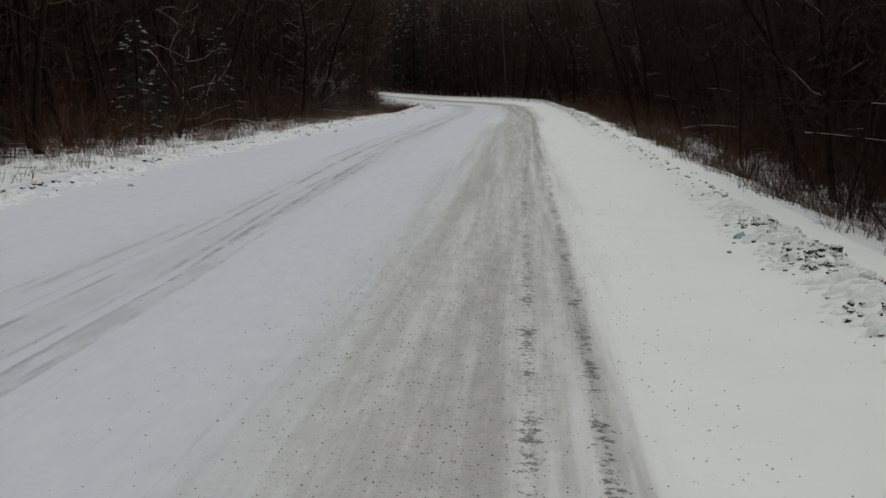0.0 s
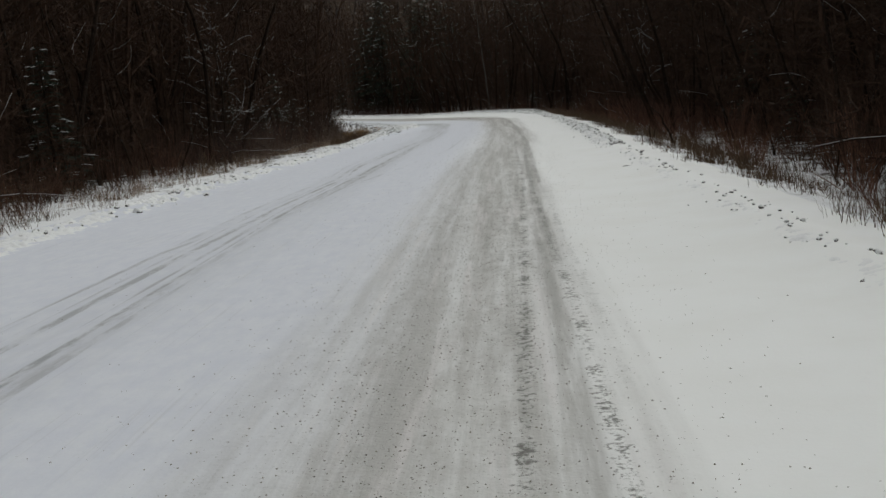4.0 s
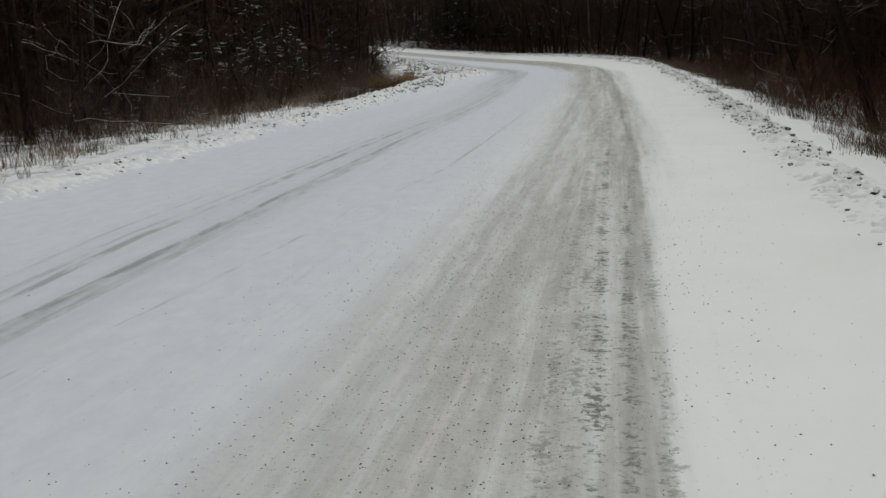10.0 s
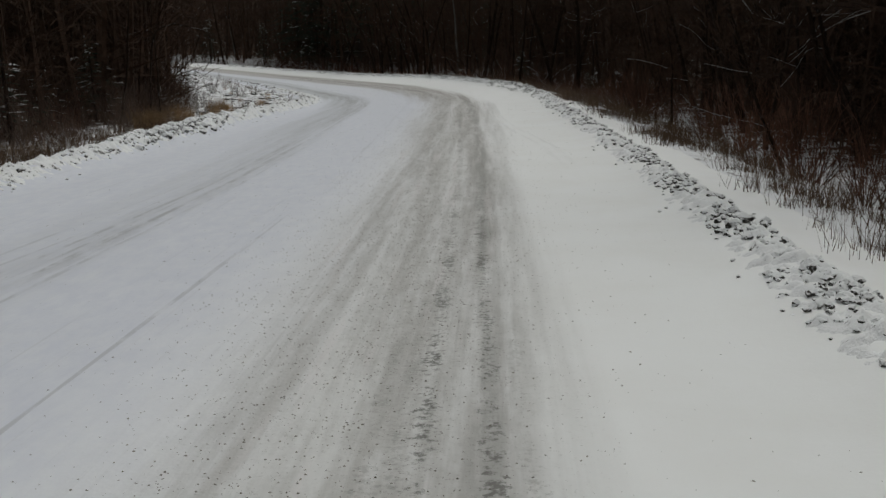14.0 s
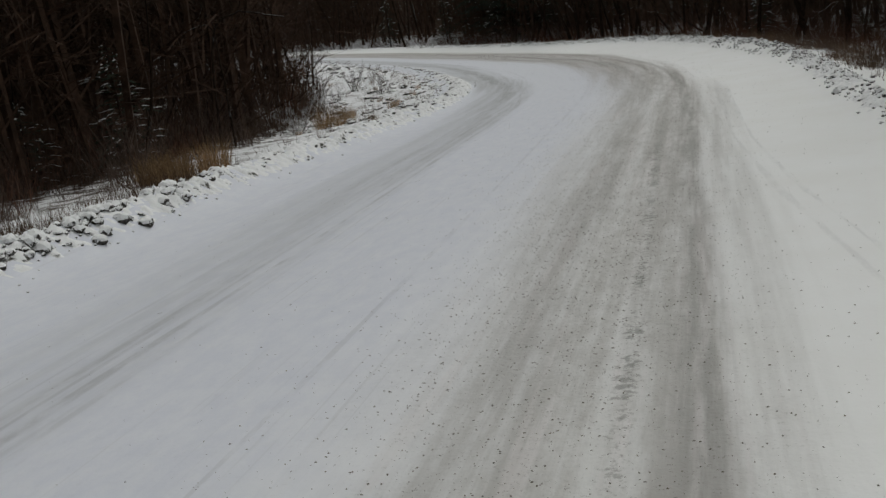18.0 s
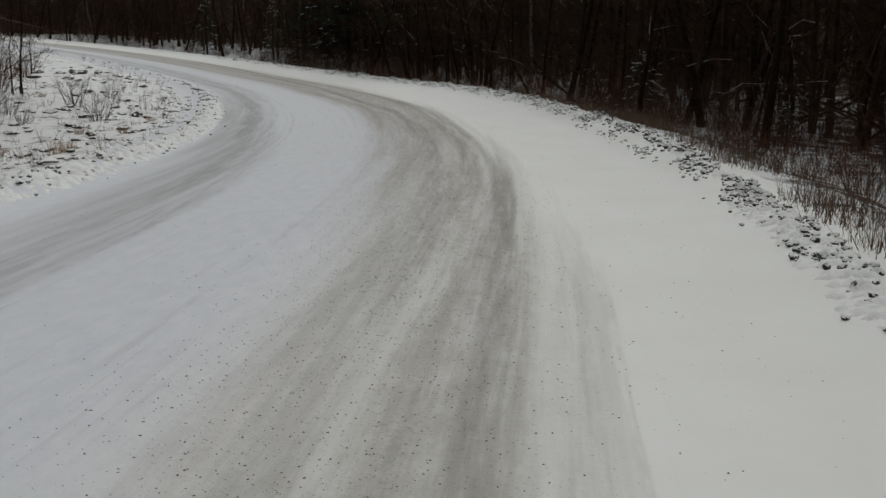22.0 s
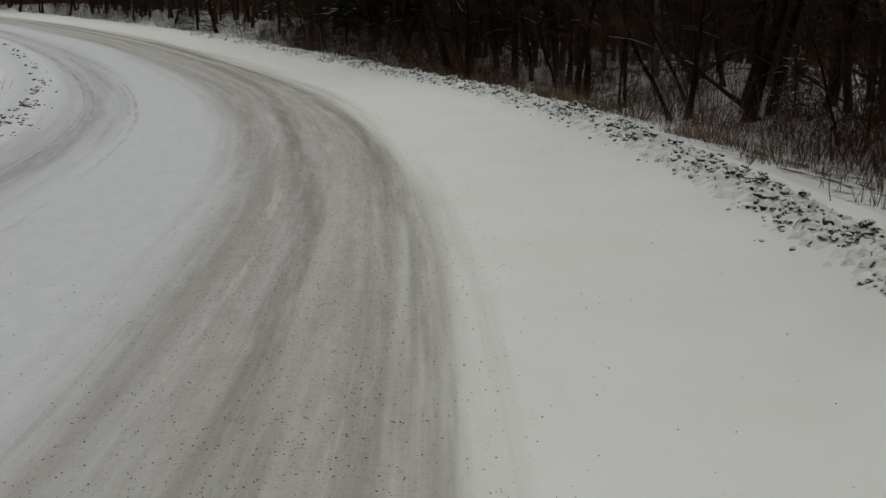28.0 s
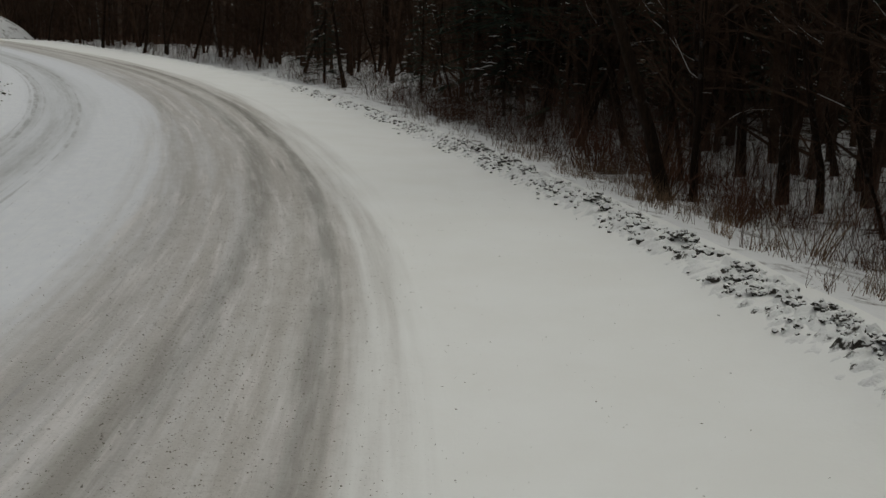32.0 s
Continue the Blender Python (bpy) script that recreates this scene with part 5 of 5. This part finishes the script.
for s, o, k, size in ((99.0, -17.5, 0, 0.9), (76.0, -14.9, 0, 0.9), (78.0, -14.6, 1, 0.9), (84.0, -16.0, 0, 1.1), (71.5, -15.8, 1, 1.0), (175.0, 9.0, 1, 1.0), (168.0, 10.5, 1, 0.9), (160.0, 10.0, 0, 1.2), (34.0, -13.6, 1, 0.8), (47.0, -14.8, 1, 0.9)):
    put_thing(spruces[k], s, o, R.uniform(0, 360), size)
for s, o, k, size in ((94.8, -15.6, 0, 1.0), (91.2, -16.4, 1, 0.8), (81.5, -14.2, 0, 0.95), (73.0, -14.6, 1, 1.0), (77.5, -14.4, 1, 0.9), (70.0, -15.3, 0, 0.9), (85.0, -15.0, 1, 1.0), (113.0, 9.6, 1, 0.45), (122.2, 8.5, 1, 0.92), (118.0, 12.5, 1, 0.55), (130.6, 10.4, 1, 0.6), (123.1, 15.4, 0, 0.6)):
    put_thing(snowy_spruces[k], s, o, R.uniform(0, 360), size)
for _ in range(26):
    x, y = R.uniform(-17, 14), R.uniform(158, 178)
    s, o = (float(v[0]) for v in to_road(x, y))
    if o > 9:
        put_thing(spruces[2], s, o, R.uniform(0, 360), R.uniform(1.5, 2.15))
dusted = shrub("bush", 97, 1.3, "low bare bush dusted with snow on the open verge", M_HAZEL, 20, 0.5)
for s, o in ((104.5, -13.5), (106.2, -14.6), (108.8, -14.2), (111.0, -15.3), (113.2, -13.6), (115.4, -14.4), (118.6, -13.8), (121.0, -14.8), (124.0, -13.0), (119.5, -11.6), (126.5, -12.0), (101.8, -12.6)):
    put_thing(dusted, s, o, R.uniform(0, 360), R.uniform(0.5, 1.0))
used_up(dusted)
for _ in range(14):
    put_thing(R.choice(poles), R.uniform(106, 119), R.uniform(-19, -15), R.uniform(0, 360), R.uniform(0.7, 1.1), tilt=(R.gauss(0, 8), R.gauss(0, 8)))
for s, o in ((117.0, -15.6), (118.2, -15.0), (115.8, -16.2), (113.5, -15.0), (80.5, 7.4), (81.6, 8.0), (84.8, 7.8), (75.2, 7.4), (67.0, 7.6), (68.4, 8.2), (71.5, 8.1), (79.4, 8.2), (63.5, 7.8), (65.2, 8.4), (61.8, 8.0), (62.6, 8.6), (64.4, 7.4), (66.0, 7.2)):
    put_thing(shrubs[3] if o < 0 else shrubs[1], s, o, R.uniform(0, 360), R.uniform(0.8, 1.1))

# the tip of the wood inside the curve, and stalks and dark lumps on the open snow before it
for _ in range(46):
    s, o = R.uniform(119, 136), R.uniform(-21, -15.2)
    x, y = on_road(s, o)
    s2, o2 = (float(v[0]) for v in to_road(x, y))
    if -o2 - float(left_at(np.array(s2))) > 6.0:
        put_thing(shrubs[R.choice((0, 1, 3, 3))] if R.random() < 0.75 else R.choice(poles), s, o, R.uniform(0, 360), R.uniform(0.7, 1.05))


def island_growth():
    rng = np.random.default_rng(64)
    s = rng.uniform(102, 136, 300)
    out = rng.uniform(1.2, 8.5, 300)
    keep = rng.random(300) < ease(0.3 + 0.9 * wave(s, out, 1.1, 6.0))
    s, out = s[keep], out[keep]
    o = -left_at(s) - out
    x, y = on_road(s, o)
    spots = list(zip(x, y, land(s, o), rng.uniform(0, 6.28, len(s)), rng.uniform(0.4, 1.1, len(s))))
    joined("snowy_stalks", [brush_base(230 + k, h, 7, 0.3) for k, h in enumerate((0.5, 0.8, 0.35))], spots, M_WEED, "dead stalks and low twigs scattered over the open snow", "weeds")
    s = np.concatenate([rng.normal(c, 1.6, 70) for c in (109, 118, 124, 128)])
    out = np.abs(rng.normal(0.9, 0.75, len(s)))
    o = -left_at(s) - out
    x, y = on_road(s, o)
    spots = list(zip(x, y, land(s, o), rng.uniform(0, 6.28, len(s)), 0.035 + 0.09 * rng.random(len(s)) ** 2))
    joined("sod_lumps", [clod_base(90 + k, 0.6, 1) for k in range(5)], spots, M_CLOD, "frozen dark sod lumps half buried in snow", "clods")


island_growth()


def snow_hummocks():
    """Tussocks pressed down by snow on the open ground inside the curve: white tops, dark feet."""
    rng = np.random.default_rng(71)
    n = 620
    s, out = rng.uniform(99, 142, n), rng.uniform(0.9, 9.0, n)
    keep = rng.random(n) < ease(0.45 + 0.9 * wave(s, out, 1.3, 2.0))
    s, out = s[keep], out[keep]
    o = -left_at(s) - out
    x, y = on_road(s, o)
    size = 0.07 + 0.22 * rng.random(len(s)) ** 2
    spots = list(zip(x, y, land(s, o) + 0.02, rng.uniform(0, 6.28, len(s)), size))
    joined("snow_hummocks", [clod_base(120 + k, f, 2) for k, f in enumerate((0.3, 0.4, 0.34, 0.5, 0.26))], spots, M_BERM, "low snow-covered tussocks with dark grass at their feet", "tussocks")


snow_hummocks()


def island_wood():
    """The end of the wood inside the curve."""
    for n in range(60):
        s, o = R.uniform(104, 127), R.uniform(-34, -15.3)
        x, y = on_road(s, o)
        s2, o2 = (float(v[0]) for v in to_road(x, y))
        if -o2 - float(left_at(np.array(s2))) > 7.2:
            put_thing(R.choice(trees) if n % 3 else R.choice(poles), s2, o2, R.uniform(0, 360), R.uniform(0.6, 0.95), tilt=(R.gauss(0, 4), R.gauss(0, 4)))


island_wood()


def far_mound():
    """A snowy heap with brush on it, where the road leaves the wood."""
    n, m, verts, faces = 28, 9, [], []
    for j in range(m):
        for i in range(n):
            a, r = 2 * math.pi * i / n, 1 - j / (m - 1)
            x, y = math.cos(a) * r * 6.0, math.sin(a) * r * 4.5
            verts.append((x, y, 2.3 * (1 - r * r) ** 0.8 + 0.35 * noise.noise(Vector((x * 0.5, y * 0.5, 2.0))) * (1 - r)))
    for j in range(m - 1):
        for i in range(n):
            faces.append((j * n + i, j * n + (i + 1) % n, (j + 1) * n + (i + 1) % n, (j + 1) * n + i))
    ob = mesh_object("snow_mound", verts, faces, M_GROUND, smooth=True)
    x, y = -67.0, 182.5
    ob.matrix_world = pose(x, y, float(land_xy(x, y)[0]) + 0.2, 0, 0, 25)
    tagged(ob, "broad heap of earth under patchy snow beside the road", "mound")
    for _ in range(14):
        sx, sy = x + R.uniform(-5, 5), y + R.uniform(-4, 4)
        s, o = (float(v[0]) for v in to_road(sx, sy))
        r2 = min(1.0, ((sx - x) / 6.0) ** 2 + ((sy - y) / 4.5) ** 2)
        put_thing(R.choice(shrubs), s, o, R.uniform(0, 360), R.uniform(0.9, 1.4), -0.2 - 2.2 * (1 - r2) ** 0.8)


far_mound()


# larger clods that lie apart on the berms
def berm_clods():
    models = []
    for k in range(5):
        v, f = clod_base(50 + k, 0.75)
        models.append(tagged(mesh_object("snow_clod", v.tolist(), f, M_CLOD), "dark frozen clod capped with snow on the berm", "clod", "clods on the berms"))
    spots = [(64.6, 3.3, 0.11), (65.4, 3.4, 0.10), (109.6, 3.55, 0.12), (108.6, 3.6, 0.13), (107.7, 3.6, 0.12), (110.4, 3.5, 0.10), (82.9, -8.0, 0.17), (82.2, -8.1, 0.13), (13.6, 3.3, 0.10), (14.4, 3.4, 0.09), (11.0, 3.4, 0.09), (10.4, 3.5, 0.09), (117.0, 3.7, 0.11), (131.0, 3.8, 0.12),
             (89.0, 2.98, 0.10), (89.2, 3.12, 0.07), (40.2, -7.7, 0.09), (44.6, -7.9, 0.10), (44.2, -8.1, 0.08), (38.9, -8.1, 0.08), (36.6, -8.1, 0.11), (18.2, -7.6, 0.07), (24.6, -9.0, 0.10), (23.8, -9.0, 0.09)]
    for _ in range(150):
        side = R.choice((1, 1, -1))
        s = R.uniform(3, 150)
        w = float(right_at(np.array(s)) if side > 0 else left_at(np.array(s)))
        spots.append((s, side * (w + float(crest_at(s, side)) + R.gauss(0, 0.15)), R.uniform(0.045, 0.085) * (0.6 if side > 0 and 15 < s < 60 else 1.0)))
    for _ in range(120):
        # boulders of frozen snow heaped up beside the straw
        s = R.uniform(75, 83)
        spots.append((s, -float(left_at(np.array(s))) - R.gauss(0.06, 0.16), R.uniform(0.06, 0.13)))
    for s, o, size in spots:
        side = 1 if o > 0 else -1
        out = abs(o) - float(right_at(np.array(s)) if o > 0 else left_at(np.array(s)))
        put_thing(R.choice(models), s, o, R.uniform(0, 360), size, -float(ridge_at(np.array(s), np.array(out), side)) - size * 0.2)
    for m in models:
        used_up(m)


berm_clods()


def plastic_scrap():
    """A crumpled sheet of light blue plastic, half buried in the ridge."""
    n, verts, faces = 9, [], []
    for i in range(n):
        for j in range(n):
            u, v = i / (n - 1) - 0.5, j / (n - 1) - 0.5
            edge = 1 + 0.25 * noise.noise(Vector((u * 5, v * 5, 3.0)))
            verts.append((u * 0.17 * edge, v * 0.10 * edge, 0.02 + 0.04 * noise.noise(Vector((u * 4.5, v * 4.5, 0.4))) + 0.03 * noise.noise(Vector((u * 11, v * 11, 7.0))) - 0.05 * (u * u + v * v)))
    for i in range(n - 1):
        for j in range(n - 1):
            a = i * n + j
            faces.append((a, a + n, a + n + 1, a + 1))
    ob = mesh_object("plastic_scrap", verts, faces, M_PLASTIC)
    thick = ob.modifiers.new("thickness", "SOLIDIFY")
    thick.thickness = 0.004
    ob.matrix_world = pose(3.72, 13.7, float(land_xy(3.72, 13.7)[0]) + 0.07, 18, -14, 35)
    tagged(ob, "crumpled light blue plastic sheet lying in the ploughed snow", "litter")


plastic_scrap()


def fallen_twig():
    """A bare twig that lies on the shoulder."""
    b = Builder()
    b.tube([Vector((-0.16, 0, 0.012)), Vector((-0.03, 0.012, 0.02)), Vector((0.15, -0.01, 0.012))], [0.009, 0.008, 0.004], 5)
    b.tube([Vector((0.02, 0.0, 0.018)), Vector((0.1, 0.05, 0.03))], [0.005, 0.003], 4)
    ob = b.ob("twig", M_TWIG)
    x, y = on_road(40.4, 2.95)
    ob.matrix_world = pose(float(x), float(y), float(land_xy(x, y)[0]) + 0.006, 0, 0, 8)
    tagged(ob, "short bare twig lying on the snowy shoulder", "twig")


fallen_twig()

for model in (*trees, *birches, *poles, *spruces, *snowy_spruces, *shrubs, *tufts):
    used_up(model)
